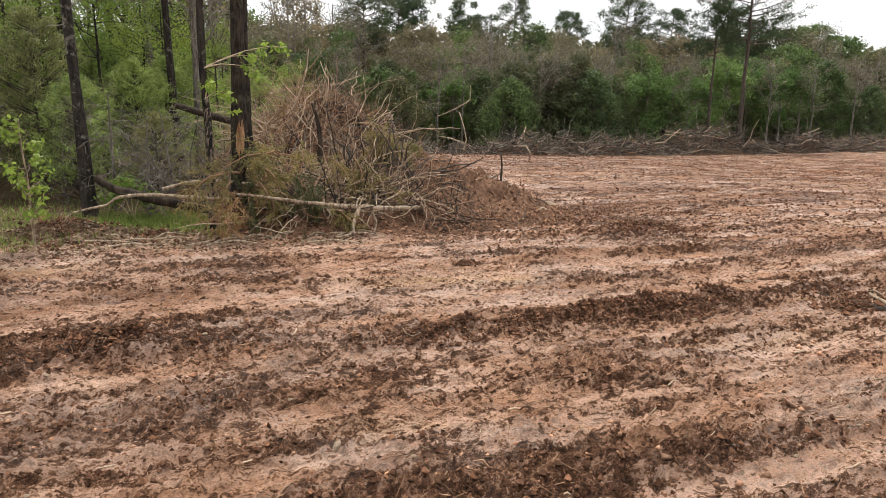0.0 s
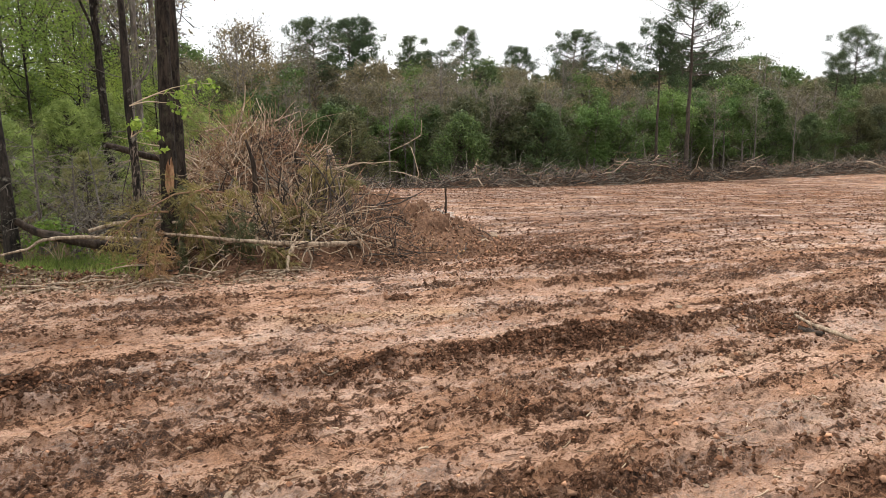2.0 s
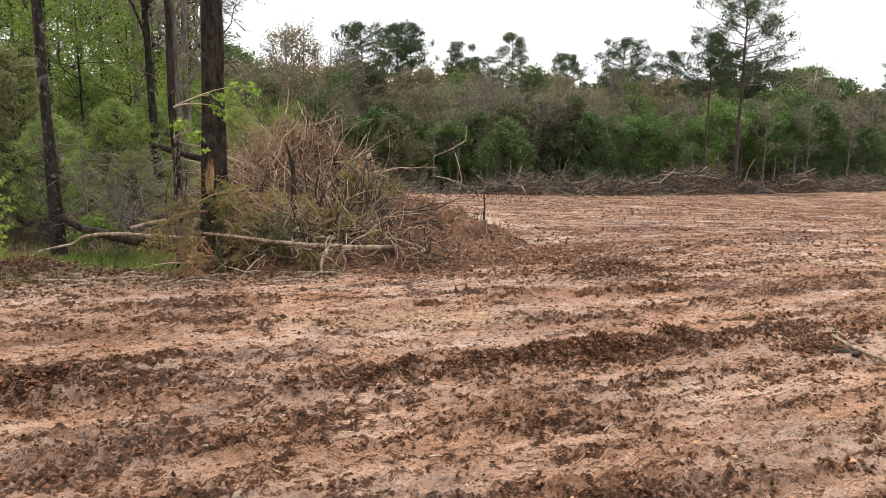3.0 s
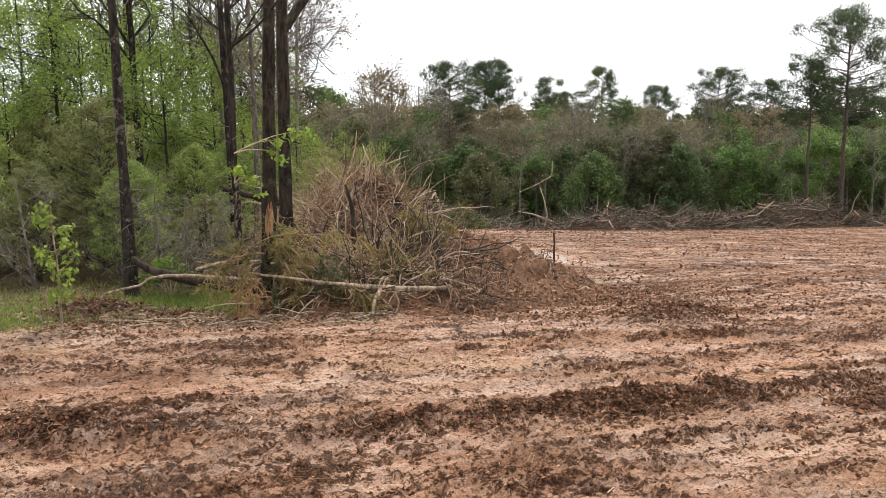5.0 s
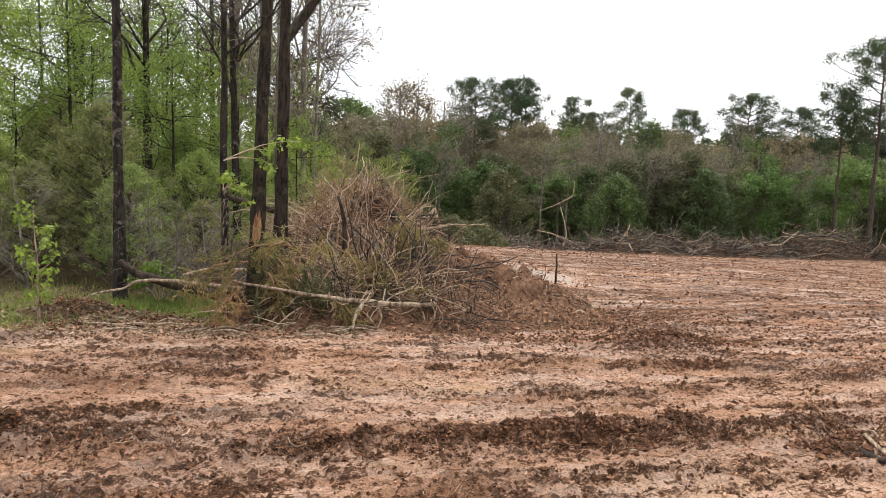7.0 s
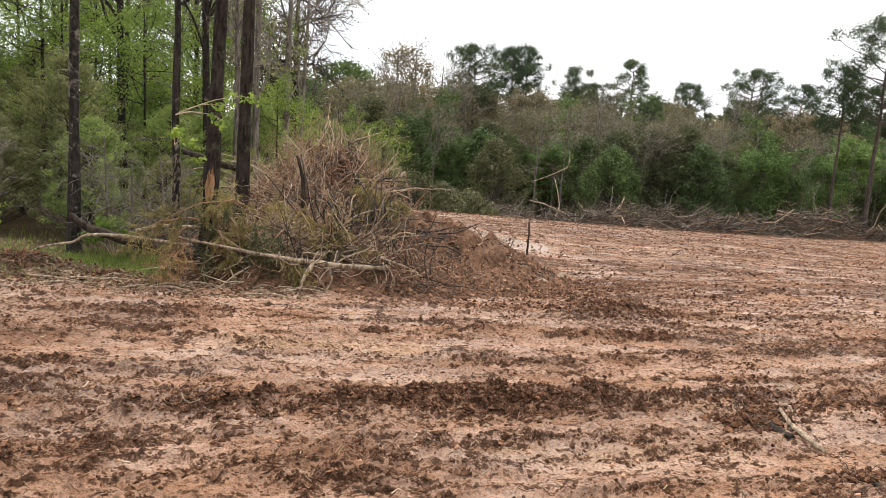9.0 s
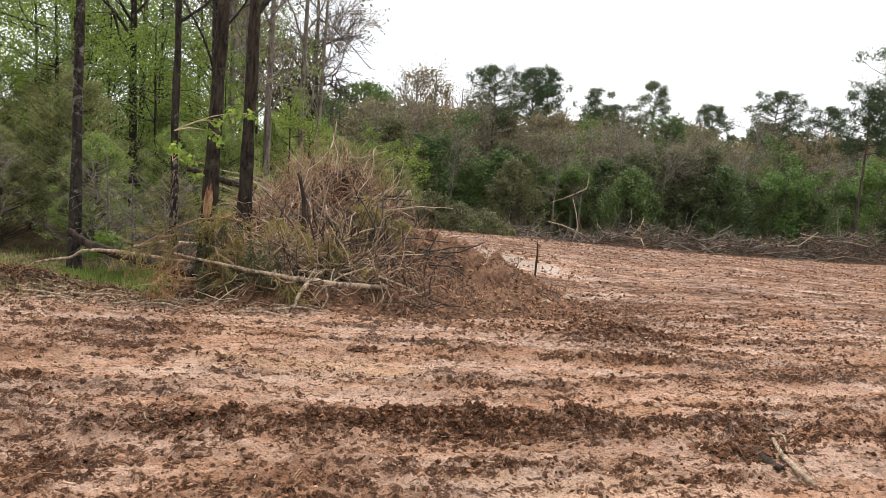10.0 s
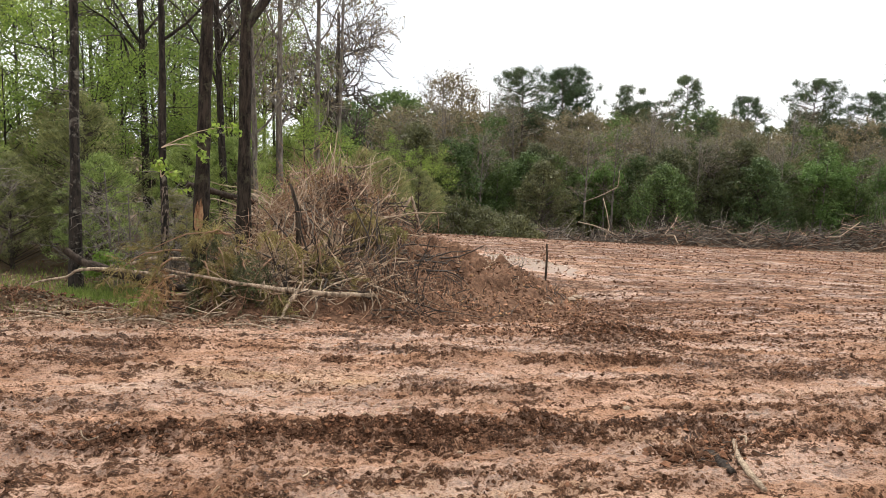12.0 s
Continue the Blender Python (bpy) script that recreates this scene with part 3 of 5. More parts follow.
def pine(name, label, h, r0, seed, crown_from=0.5, reach=3.2, limbs=30, tufts=44, spread=0.36, long_limb=None):
    """A tall pine: bare pole, crooked limbs in tiers, flat rounded tufts of needles with sky between them."""
    r = np.random.default_rng(seed)
    ob = thing(name, label, "tree")
    P = trunk_path(h, r, 0.015, 14, 0.03)
    R = trunk_radii(P, r0, 0.2, 0.25)
    g = tubes(Geo(), P, R, 9)
    t = np.linspace(crown_from, 0.995, limbs) * 13
    i = np.minimum(t.astype(int), 12)
    f = (t - i)[:, None]
    pos = P[0, i] * (1 - f) + P[0, i + 1] * f
    a = np.arange(limbs) * 2.4 + r.normal(size=limbs) * 0.35
    rel = (t / 13 - crown_from) / (1 - crown_from)
    L = reach * np.sqrt(np.clip(1 - (1.55 * rel - 0.55) ** 2, 0.03, 1)) * r.uniform(0.62, 1.08, limbs)
    if long_limb is not None:
        a[:3], L[:3] = long_limb + np.array([0.0, 0.35, 3.0]), reach * np.array([1.2, 1.0, 0.7])
    steps = []
    for s in np.linspace(0, 1, 6):
        up = (0.02 + 0.45 * rel) * s + 0.12 * s * s
        steps.append(pos + np.stack([np.cos(a) * L * s, np.sin(a) * L * s, L * up], -1) + r.normal(size=(limbs, 3)) * 0.09 * s)
    Q = np.stack(steps, 1)
    QR = (0.03 + 0.03 * L / reach)[:, None] * np.linspace(1, 0.35, 6)[None]
    tubes(g, Q, QR, 5)
    S, SR = grow(Q, QR, 8, 0.3, 1.0, (30, 65), reach * 0.26, r, 4, 0.3, 0.25, 0.6, 0.4, 0.012)
    tubes(g, S, SR, 3)
    part("trunk", g.mesh("trunk", BARK_PINE), ob)
    c = np.concatenate([S[:, 3], Q[:, 5]])
    c = c[r.uniform(0, 1, len(c)) < 0.9]
    gl = Geo()
    leaf_cloud(gl, c, spread * r.uniform(0.7, 1.25, len(c)), tufts, 0.25, 0.060, r, 0.5)
    part("crown", gl.mesh("crown", NEEDLES, False), ob)
    return ob


def put(ob, x, y, turn=0.0, s=1.0, z=None):
    ob.matrix_world = pose(x, y, land(x, y) if z is None else z, 0, 0, turn) @ Matrix.Scale(s, 4)
    return ob


def again(ob, x, y, turn=0.0, s=1.0):
    c = copy_thing(ob, pose(x, y, land(x, y), 0, 0, turn))
    c.scale = (s, s, s)
    return c


BARE = [(13, 0.2, 0.98, (38, 72), 3.0, 0.14, 0.24, 0.018), (7, 0.2, 1.0, (28, 62), 1.35, 0.08, 0.28, 0.010), (4, 0.2, 1.0, (25, 65), 0.75, 0.05, 0.3, 0.009)]
LEAFY = [(14, 0.18, 0.98, (40, 78), 2.5, 0.12, 0.2, 0.02), (6, 0.25, 1.0, (30, 65), 1.1, 0.08, 0.25, 0.008)]
bare_a = tree("bare_tree", "grey leafless hardwood with a haze of brown buds", 9.0, 0.12, BARK_GREY, TWIG_GREY, 21, BARE, (BUDS, 3, 0.14, 2, 0.13, 0.07, 0.2))
bare_b = tree("bare_tree", "grey hardwood with rusty unfolding leaves", 9.0, 0.12, BARK_GREY, TWIG_GREY, 22, BARE, (BUDS, 3, 0.24, 7, 0.15, 0.09, 0.2))
bare_c = tree("bare_tree", "pale grey leafless hardwood with fine twigs", 9.5, 0.11, BARK_GREY, TWIG_GREY, 23, BARE, (BUDS, 3, 0.14, 1, 0.12, 0.07, 0.2))
green_a = tree("leafy_tree", "young hardwood in fresh light green leaf", 7.0, 0.10, BARK_GREY, TWIG_DARK, 31, LEAFY, (FRESH, 2, 0.36, 26, 0.17, 0.10, 0.2))
green_b = tree("leafy_tree", "hardwood in mid-green spring leaf", 7.0, 0.10, BARK_GREY, TWIG_DARK, 32, LEAFY, (MIDGREEN, 2, 0.36, 26, 0.17, 0.10, 0.2))
cedar_a = cedar("cedar_tree", "dense dark green red cedar at the wood's edge", 6.2, 2.5, 41, CEDAR, 240, 34, (0.24, 0.055), power=0.6)
cedar_b = cedar("cedar_tree", "broad dull green red cedar with bushy foot", 6.2, 2.6, 42, CEDAR_DULL, 240, 34, (0.24, 0.055), power=0.6)
cedar_c = cedar("cedar_tree", "bushy bright green red cedar", 5.6, 2.3, 43, MIDGREEN, 230, 34, (0.22, 0.06), power=0.55)
pine_a = pine("pine_tree", "tall pine with a bare pole and rounded tufted crown", 17.2, 0.24, 51, 0.56, 4.4, 42, 60, 0.50, -0.35)
pine_b = pine("pine_tree", "slim tall pine with an airy layered crown", 14.0, 0.17, 52, 0.64, 2.3, 22)
pine_c = pine("pine_tree", "tall pine with a dense dark rounded crown", 13.5, 0.18, 53, 0.62, 2.9, 28, 48)

far_cedar = cedar("cedar_tree", "dark evergreen deep in the far wood", 6.2, 2.7, 46, CEDAR, 180, 24, (0.25, 0.085), power=0.42)
far_dull = cedar("cedar_tree", "dull olive evergreen deep in the far wood", 6.2, 2.7, 47, CEDAR_DULL, 180, 24, (0.25, 0.085), power=0.42)
far_green = cedar("leafy_tree", "green rounded hardwood deep in the far wood", 6.6, 2.8, 48, MIDGREEN, 170, 24, (0.22, 0.12), power=0.38, low=0.25)
far_brown = cedar("leafy_tree", "brown budding hardwood deep in the far wood", 7.0, 2.8, 49, BUDS, 190, 26, (0.19, 0.09), TWIG_GREY, power=0.38, low=0.25)
# far wood's edge, along the end of the field
back_tree = cedar("leafy_tree", "olive-brown tree at the back of the far wood", 6.2, 3.0, 50, CEDAR_DULL, 150, 14, (0.40, 0.16), power=0.35)
put(back_tree, 2.0, 84.0, 0, 1.5)
put(far_cedar, 8.0, 70.0, 0, 1.3)
put(far_dull, 14.0, 71.0, 0, 1.3)
put(far_green, 20.0, 70.0, 0, 1.2)
put(far_brown, 25.0, 70.0, 0, 1.2)
put(pine_a, 47.2, 50.2, 20, 0.93)
put(pine_b, 44.6, 51.0, 130, 0.9)
put(cedar_a, 33.2, 51.0, 10, 1.05)
put(cedar_c, 26.2, 51.0, 70, 1.05)
put(cedar_b, 17.6, 51.5, 200, 0.95)
put(green_a, 38.5, 51.5, 40, 0.95)
put(green_b, 42.0, 52.5, 90, 0.85)
put(bare_a, 11.0, 55.0, 15, 1.15)
put(bare_b, 22.0, 57.0, 80, 0.9)
put(bare_c, 30.0, 56.0, 160, 0.85)
put(pine_c, 25.4, 74.0, 30, 1.05)
rf = np.random.default_rng(5)
front = [cedar_a, cedar_b, cedar_c, green_a, green_b]
for x in np.arange(6, 92, 3.0):
    k = rf.choice(5, p=[0.24, 0.28, 0.18, 0.14, 0.16])
    if 43.5 < x < 50:
        k = 3
    again(front[k], x + rf.uniform(-1, 1), 53.5 + rf.uniform(-1.0, 2.2) + max(x - 50, 0) * -0.12, rf.uniform(0, 360), rf.uniform(0.8, 1.3))
for x in np.arange(9, 100, 2.9):
    k = rf.integers(7)
    again([bare_a, bare_b, bare_c, cedar_b, green_b, cedar_a, bare_c][k], x + rf.uniform(-1.2, 1.2), 58.5 + rf.uniform(-2.0, 2.5), rf.uniform(0, 360), rf.uniform(0.72, 0.98) * (1.35 if 2 < k < 6 else 1))
for x in np.arange(4, 112, 3.7):
    again([far_green, bare_b, far_cedar, far_dull, far_brown, far_green, bare_b, bare_a][rf.integers(8)], x + rf.uniform(-1.5, 1.5), 65.5 + rf.uniform(-2, 2.5), rf.uniform(0, 360), rf.uniform(1.1, 1.4))
for x in np.arange(4, 120, 3.9):
    k = rf.integers(5)
    again([far_cedar, far_dull, far_brown, far_green, far_dull][k], x + rf.uniform(-2, 2), 75 + rf.uniform(-3, 3), rf.uniform(0, 360), rf.uniform(1.6, 1.9) * (0.78 if k == 2 else 1))
for x in np.arange(6, 135, 4.3):
    again(back_tree, x + rf.uniform(-1.5, 1.5), 84 + rf.uniform(-2, 2), rf.uniform(0, 360), rf.uniform(1.5, 1.75))
for x in np.arange(5, 96, 3.2):
    again([back_tree, back_tree, far_green][rf.integers(3)], x + rf.uniform(-1, 1), 56.5 + rf.uniform(-0.8, 0.8), rf.uniform(0, 360), rf.uniform(0.45, 0.65))
for x, y, s in ((13.4, 52.5, 0.8), (20.8, 52.0, 0.85), (23.2, 53.0, 0.9), (29.2, 52.2, 0.8), (30.8, 53.0, 0.85), (36.0, 52.6, 0.8), (44.0, 53.0, 0.75), (52.0, 52.0, 0.8), (56.0, 51.0, 0.75), (61.0, 51.0, 0.8)):
    again(bare_c, x, y, rf.uniform(0, 360), s)
for x, y, k, s in ((19.5, 66, 2, 0.98), (27.2, 75, 1, 1.06), (32.6, 76, 1, 0.95), (39.8, 77, 1, 1.04), (46.0, 76, 2, 0.92), (52.6, 75, 2, 1.05), (36.2, 78, 2, 0.88), (58, 74, 2, 0.95), (66, 72, 1, 0.95), (77.5, 60, 1, 0.82), (88.5, 60, 2, 1.0), (72, 75, 2, 0.9), (94, 70, 0, 0.9)):
    again([pine_a, pine_b, pine_c][k], x, y, rf.uniform(0, 360), s)

for k, x, y, s in ((2, 11.4, 58.2, 1.28), (2, 28.0, 55.5, 0.85), (2, 34.5, 55.0, 0.9), (1, 13.0, 61, 1.36), (0, 15.6, 62, 1.28), (2, 17.6, 61, 1.2), (1, 23.0, 63, 1.12), (0, 30.0, 63, 1.15), (1, 37.0, 63, 1.12), (2, 43.0, 63, 1.15)):
    again([bare_a, bare_b, bare_c][k], x, y, rf.uniform(0, 360), s)

# the wood beside the field
NEAR = [(10, 0.3, 0.98, (35, 75), 1.7, 0.05, 0.25, 0.012), (5, 0.25, 1.0, (30, 70), 0.8, 0.03, 0.3, 0.006), (4, 0.2, 1.0, (30, 70), 0.4, 0.0, 0.3, 0.004)]
oak = tree("oak_tree", "gnarled leafless oak with dark crooked limbs", 12.5, 0.30, BARK_DARK, TWIG_DARK, 61,
           [(18, 0.30, 0.85, (40, 80), 5.2, 0.16, 0.38, 0.055), (12, 0.15, 1.0, (30, 75), 2.1, 0.12, 0.45, 0.028), (9, 0.1, 1.0, (30, 70), 1.0, 0.05, 0.4, 0.020)])
put(oak, 3.7, 44.0, 30)
wood_cedar = cedar("young_pine", "shaggy soft-needled young pine in the wood", 5.4, 2.3, 44, LIT_SOFT_NEEDLES, 150, 60, (0.22, 0.026), low=0.12, power=0.55, clump=0.19)
wood_cedar_dull = cedar("young_pine", "olive young pine with dry lower sprays", 5.2, 2.2, 45, LIT_OLIVE_NEEDLES, 150, 56, (0.20, 0.024), low=0.12, power=0.55, clump=0.18)
wood_green = tree("leafy_tree", "slender hardwood in fresh spring leaf", 8.0, 0.08, BARK_MOSS, TWIG_DARK, 33,
                  [(20, 0.10, 0.98, (50, 88), 3.0, 0.08, 0.22, 0.014), (8, 0.25, 1.0, (30, 70), 1.1, 0.04, 0.28, 0.006)], (SPRING, 2, 0.24, 14, 0.085, 0.055, 0.1))
wood_bare = tree("bare_tree", "dark slender leafless hardwood among the young pines", 12.0, 0.11, BARK_MOSS, TWIG_DARK, 24,
                 [(14, 0.3, 0.98, (30, 60), 3.0, 0.12, 0.24, 0.018), (7, 0.2, 1.0, (28, 62), 1.3, 0.08, 0.3, 0.008), (5, 0.2, 1.0, (25, 65), 0.6, 0.05, 0.3, 0.006)], lean=0.05)
dead_shrub = tree("dead_shrub", "tangle of dry grey leafless branches", 2.3, 0.035, BARK_GREY, TWIG_GREY, 25,
                  [(14, 0.05, 0.98, (40, 95), 1.3, 0.0, 0.25, 0.008), (6, 0.2, 1.0, (30, 70), 0.6, -0.05, 0.3, 0.005), (3, 0.2, 1.0, (30, 70), 0.3, 0.0, 0.3, 0.0035)], lean=0.2, category="shrub")
rw = np.random.default_rng(8)
put(dead_shrub, -2.2, 13.9, 0, 0.9)
for x, y, s in ((-4.2, 14.2, 1.0), (0.8, 13.6, 0.8), (-6.4, 14.0, 0.9), (2.6, 17.5, 0.9), (-1.0, 14.6, 0.7), (0.3, 12.9, 0.75), (1.1, 13.0, 0.6), (-0.2, 13.6, 0.9), (-3.0, 13.4, 0.8)):
    again(dead_shrub, x, y, rw.uniform(0, 360), s)
put(wood_cedar, -3.9, 16.0, 10, 0.6)
put(wood_cedar_dull, -1.5, 16.4, 100, 0.65)
put(wood_green, -5.2, 19.5, 40, 0.85)
put(wood_bare, -1.1, 20.0, 0, 1.0)
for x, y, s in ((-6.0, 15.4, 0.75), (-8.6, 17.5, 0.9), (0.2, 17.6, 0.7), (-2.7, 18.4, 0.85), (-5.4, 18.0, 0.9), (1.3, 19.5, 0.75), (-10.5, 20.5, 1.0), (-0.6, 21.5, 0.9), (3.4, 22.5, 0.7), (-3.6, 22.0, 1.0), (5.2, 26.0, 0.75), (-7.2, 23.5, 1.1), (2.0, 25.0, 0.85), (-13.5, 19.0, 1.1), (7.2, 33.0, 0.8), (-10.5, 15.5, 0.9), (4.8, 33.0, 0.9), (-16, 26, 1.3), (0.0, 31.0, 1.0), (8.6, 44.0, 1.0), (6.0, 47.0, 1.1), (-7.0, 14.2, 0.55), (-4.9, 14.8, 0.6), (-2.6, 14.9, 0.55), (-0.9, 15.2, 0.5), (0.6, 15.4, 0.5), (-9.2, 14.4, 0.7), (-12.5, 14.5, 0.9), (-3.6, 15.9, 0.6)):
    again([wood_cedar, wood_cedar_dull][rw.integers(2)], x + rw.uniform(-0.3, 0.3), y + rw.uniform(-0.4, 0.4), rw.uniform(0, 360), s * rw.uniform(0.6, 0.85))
for x, y, s in ((-3.0, 20.5, 0.85), (-7.6, 19.5, 0.8), (-9.5, 23.0, 1.0), (-1.2, 23.5, 0.8), (0.6, 21.8, 0.6), (-12.5, 26.0, 1.1), (-6.4, 26.0, 1.0), (-1.8, 28.0, 0.9), (3.2, 28.0, 0.5), (-16.0, 22.0, 1.1), (6.4, 39.0, 0.6), (9.6, 49.0, 0.75), (2.2, 36.0, 0.65), (-4.0, 33.0, 1.1), (-10.0, 33.0, 1.2), (4.4, 42.0, 0.6), (-4.6, 24.0, 0.9), (-2.2, 18.6, 0.62), (-6.6, 17.4, 0.6), (-13.0, 30.0, 1.5), (-10.5, 19.0, 0.9), (-4.4, 16.6, 0.55), (-0.4, 18.8, 0.6), (-8.6, 16.2, 0.6), (-6.0, 21.5, 0.75), (1.0, 20.4, 0.5), (-2.0, 21.0, 0.7), (-4.0, 25.5, 1.15), (1.4, 27.5, 0.95), (-1.0, 30.5, 1.2), (-11.5, 21.5, 0.85), (2.6, 24.0, 0.5), (-3.4, 17.4, 0.5), (-12.0, 38.0, 1.6), (-17.0, 34.0, 1.6), (-9.0, 30.0, 1.4)):
    again(wood_green, x, y, rw.uniform(0, 360), s)
for x, y, s in ((2.0, 22.0, 1.1), (2.9, 27.0, 1.2), (0.8, 24.5, 1.25), (3.6, 33.0, 1.15), (1.6, 19.0, 0.85)):
    again(bare_c, x, y, rw.uniform(0, 360), s)
for x, y, s in ((-4.1, 17.6, 1.0), (1.1, 18.0, 0.9), (-7.6, 22.5, 1.1), (-2.2, 26.0, 1.0), (-0.2, 28.5, 1.0), (-10.5, 27.0, 1.2), (-5.2, 31.0, 1.1), (0.2, 36.0, 1.0), (-13.0, 24.0, 1.1)):
    again(wood_bare, x, y, rw.uniform(0, 360), s)
for x in np.arange(-46, 2, 3.8):
    k = rw.integers(4)
    again([cedar_a, cedar_b, green_b, bare_b][k], x, 42 + rw.uniform(-4, 6) - 0.25 * (x + 10), rw.uniform(0, 360), rw.uniform(0.9, 1.2))


def stem(name, label, base, top, r0, bark, seed, sides=12, wob=0.012, extra=(), twigs=None):
    """A standing trunk between two points, with optional limbs (start height share, way, length, radius)."""
    r = np.random.default_rng(seed)
    ob = thing(name, label, "tree", base)
    k = 26
    t = np.linspace(0, 1, k)[:, None]
    top = np.subtract(level([top])[0], base)
    P = (t * top + np.cumsum(r.normal(size=(k, 3)) * [wob, wob, 0], 0) * np.sqrt(t))[None]
    P[0, 0, 2] -= 0.15
    R = trunk_radii(P, r0, 0.45, 0.45) * (1 + 0.05 * r.normal(size=(1, k)))
    g = tubes(Geo(), P, R, sides)
    for share, way, length, rad in extra:
        i = int(share * (k - 1))
        s = np.linspace(0, 1, 8)[:, None]
        Q = P[0, i] + unit(np.array(way, float)) * length * s + np.cumsum(r.normal(size=(8, 3)), 0) * 0.03 * length / 2 + [0, 0, 0.25 * length] * s ** 2
        Q[0] = P[0, i]
        tubes(g, Q[None], np.linspace(rad, rad * 0.3, 8)[None], 7)
    part("trunk", g.mesh("trunk", bark), ob)
    if twigs:
        S, SR = grow(P, R, twigs, 0.12, 0.95, (55, 100), 0.5, r, 5, 0.0, 0.35, 0.12, 0.4, 0.004)
        g2 = tubes(Geo(), S, np.minimum(SR, 0.012), 4)
        part("dead_twig_tangle", g2.mesh("dead_twig_tangle", TWIG_GREY), ob, kind="stuff")
    return ob, P[0], R[0]


trunk_a, _, _ = stem("hardwood_tree", "slim dark rough-barked tree at the wood's edge", (-0.55, 12.8, float(land(-0.55, 12.8))), (-1.75, 15.2, 12.0), 0.085, BARK_MOSS, 71, twigs=26,
                     extra=((0.55, (1, 0.3, 0.5), 1.8, 0.03), (0.7, (-1, 0.2, 0.6), 2.0, 0.03)))
trunk_b, pb, rb = stem("hardwood_tree", "thin crooked tree with pale flaking lower bark", (1.16, 11.4, float(land(1.16, 11.4))), (0.55, 12.0, 9.0), 0.058, BARK_MOSS, 72, 10, 0.02, twigs=34,
                     extra=((0.42, (0.9, 0, 0.6), 1.6, 0.025), (0.5, (-0.8, 0.2, 0.7), 1.5, 0.025), (0.6, (0.4, 0.4, 0.8), 1.5, 0.02)))
trunk_c, pc, _ = stem("hardwood_tree", "stout dark trunk with bark torn off near its foot", (1.55, 11.7, float(land(1.55, 11.7))), (1.28, 12.5, 12.5), 0.108, BARK_DARK, 73, 14,
                      extra=((0.5, (0.6, 0.2, 0.9), 2.5, 0.07), (0.62, (-0.7, 0.2, 0.8), 2.6, 0.07)))
trunk_d, pd, _ = stem("hardwood_tree", "stout dark trunk that forks above the pile", (1.96, 13.8, float(land(1.96, 13.8))), (1.35, 14.4, 12.0), 0.120, BARK_DARK, 74, 14,
                      extra=((0.36, (0.42, 0.0, 0.75), 4.5, 0.09), (0.55, (-0.6, 0.2, 0.8), 2.5, 0.06)))
tt = np.linspace(0.6, 4.6, 40)
gb = tubes(Geo(), np.stack([np.interp(tt, np.arange(26), pb[:, a]) for a in range(3)], -1)[None], np.interp(tt, np.arange(26), rb)[None] * np.linspace(1.03, 0.95, 40)[None], 14)
gb.v[0] = gb.v[0] + np.random.default_rng(4).normal(size=gb.v[0].shape) * [0.004, 0.004, 0]
part("flaking_bark", gb.mesh("flaking_bark", BARK_PALE), trunk_b, "pale flaking lower bark")
# torn patch of raw wood on the stout trunk
g = Geo()
a = np.linspace(-0.55, 0.55, 9) - 1.55
zz = np.linspace(0.52, 0.98, 8)
rr = np.random.default_rng(2)
ring = np.array([[(1.555 + 0.128 * np.cos(-1.55 + (q + 1.55) * w), 11.72 + 0.128 * np.sin(-1.55 + (q + 1.55) * w), z + 0.04 * rr.normal() * (i in (0, 7))) for q, w in zip(a, np.full(9, (0.5, 0.8, 0.95, 0.85, 1.0, 0.8, 0.7, 0.4)[i]))] for i, z in enumerate(zz)])
i = (np.arange(7)[:, None] * 9 + np.arange(8)[None]).ravel()
g.add(np.array(level(ring.reshape(-1, 3))), np.stack([i, i + 1, i + 10, i + 9], -1))
scar = part("torn_bark", g.mesh("torn_bark", RAW), trunk_c, "torn strip of raw orange wood")
scar.matrix_parent_inverse = trunk_c.matrix_world.inverted()


def twig_with_leaves(name, label, base, tips, mat, seed, r0=0.009, leaf=(0.075, 0.045), count=26, spread=0.07):
    """A leafy side branch: a curved stick from base to each tip and leaves at the ends."""
    base, *tips = level([base, *tips])
    r = np.random.default_rng(seed)
    ob = thing(name, label, "branch", base)
    g, gl = Geo(), Geo()
    for tip in tips:
        d = np.subtract(tip, base)
        s = np.linspace(0, 1, 7)[:, None]
        Q = d * s + [0, 0, 0.08] * np.sin(s * 3.1) + r.normal(size=(7, 3)) * 0.012 * s
        tubes(g, Q[None], np.linspace(r0, 0.003, 7)[None], 5)
        c = Q[5:] if len(tips) < 4 else Q[4:]
        leaf_cloud(gl, np.concatenate([c, c[-2:] + r.normal(size=(2, 3)) * 0.08]), spread, count // 2 if len(tips) < 4 else count // 4, leaf[0], leaf[1], r, 0.3)
    part("stick", g.mesh("stick", TWIG_PALE), ob)
    part("foliage", gl.mesh("foliage", mat, False), ob)
    return ob


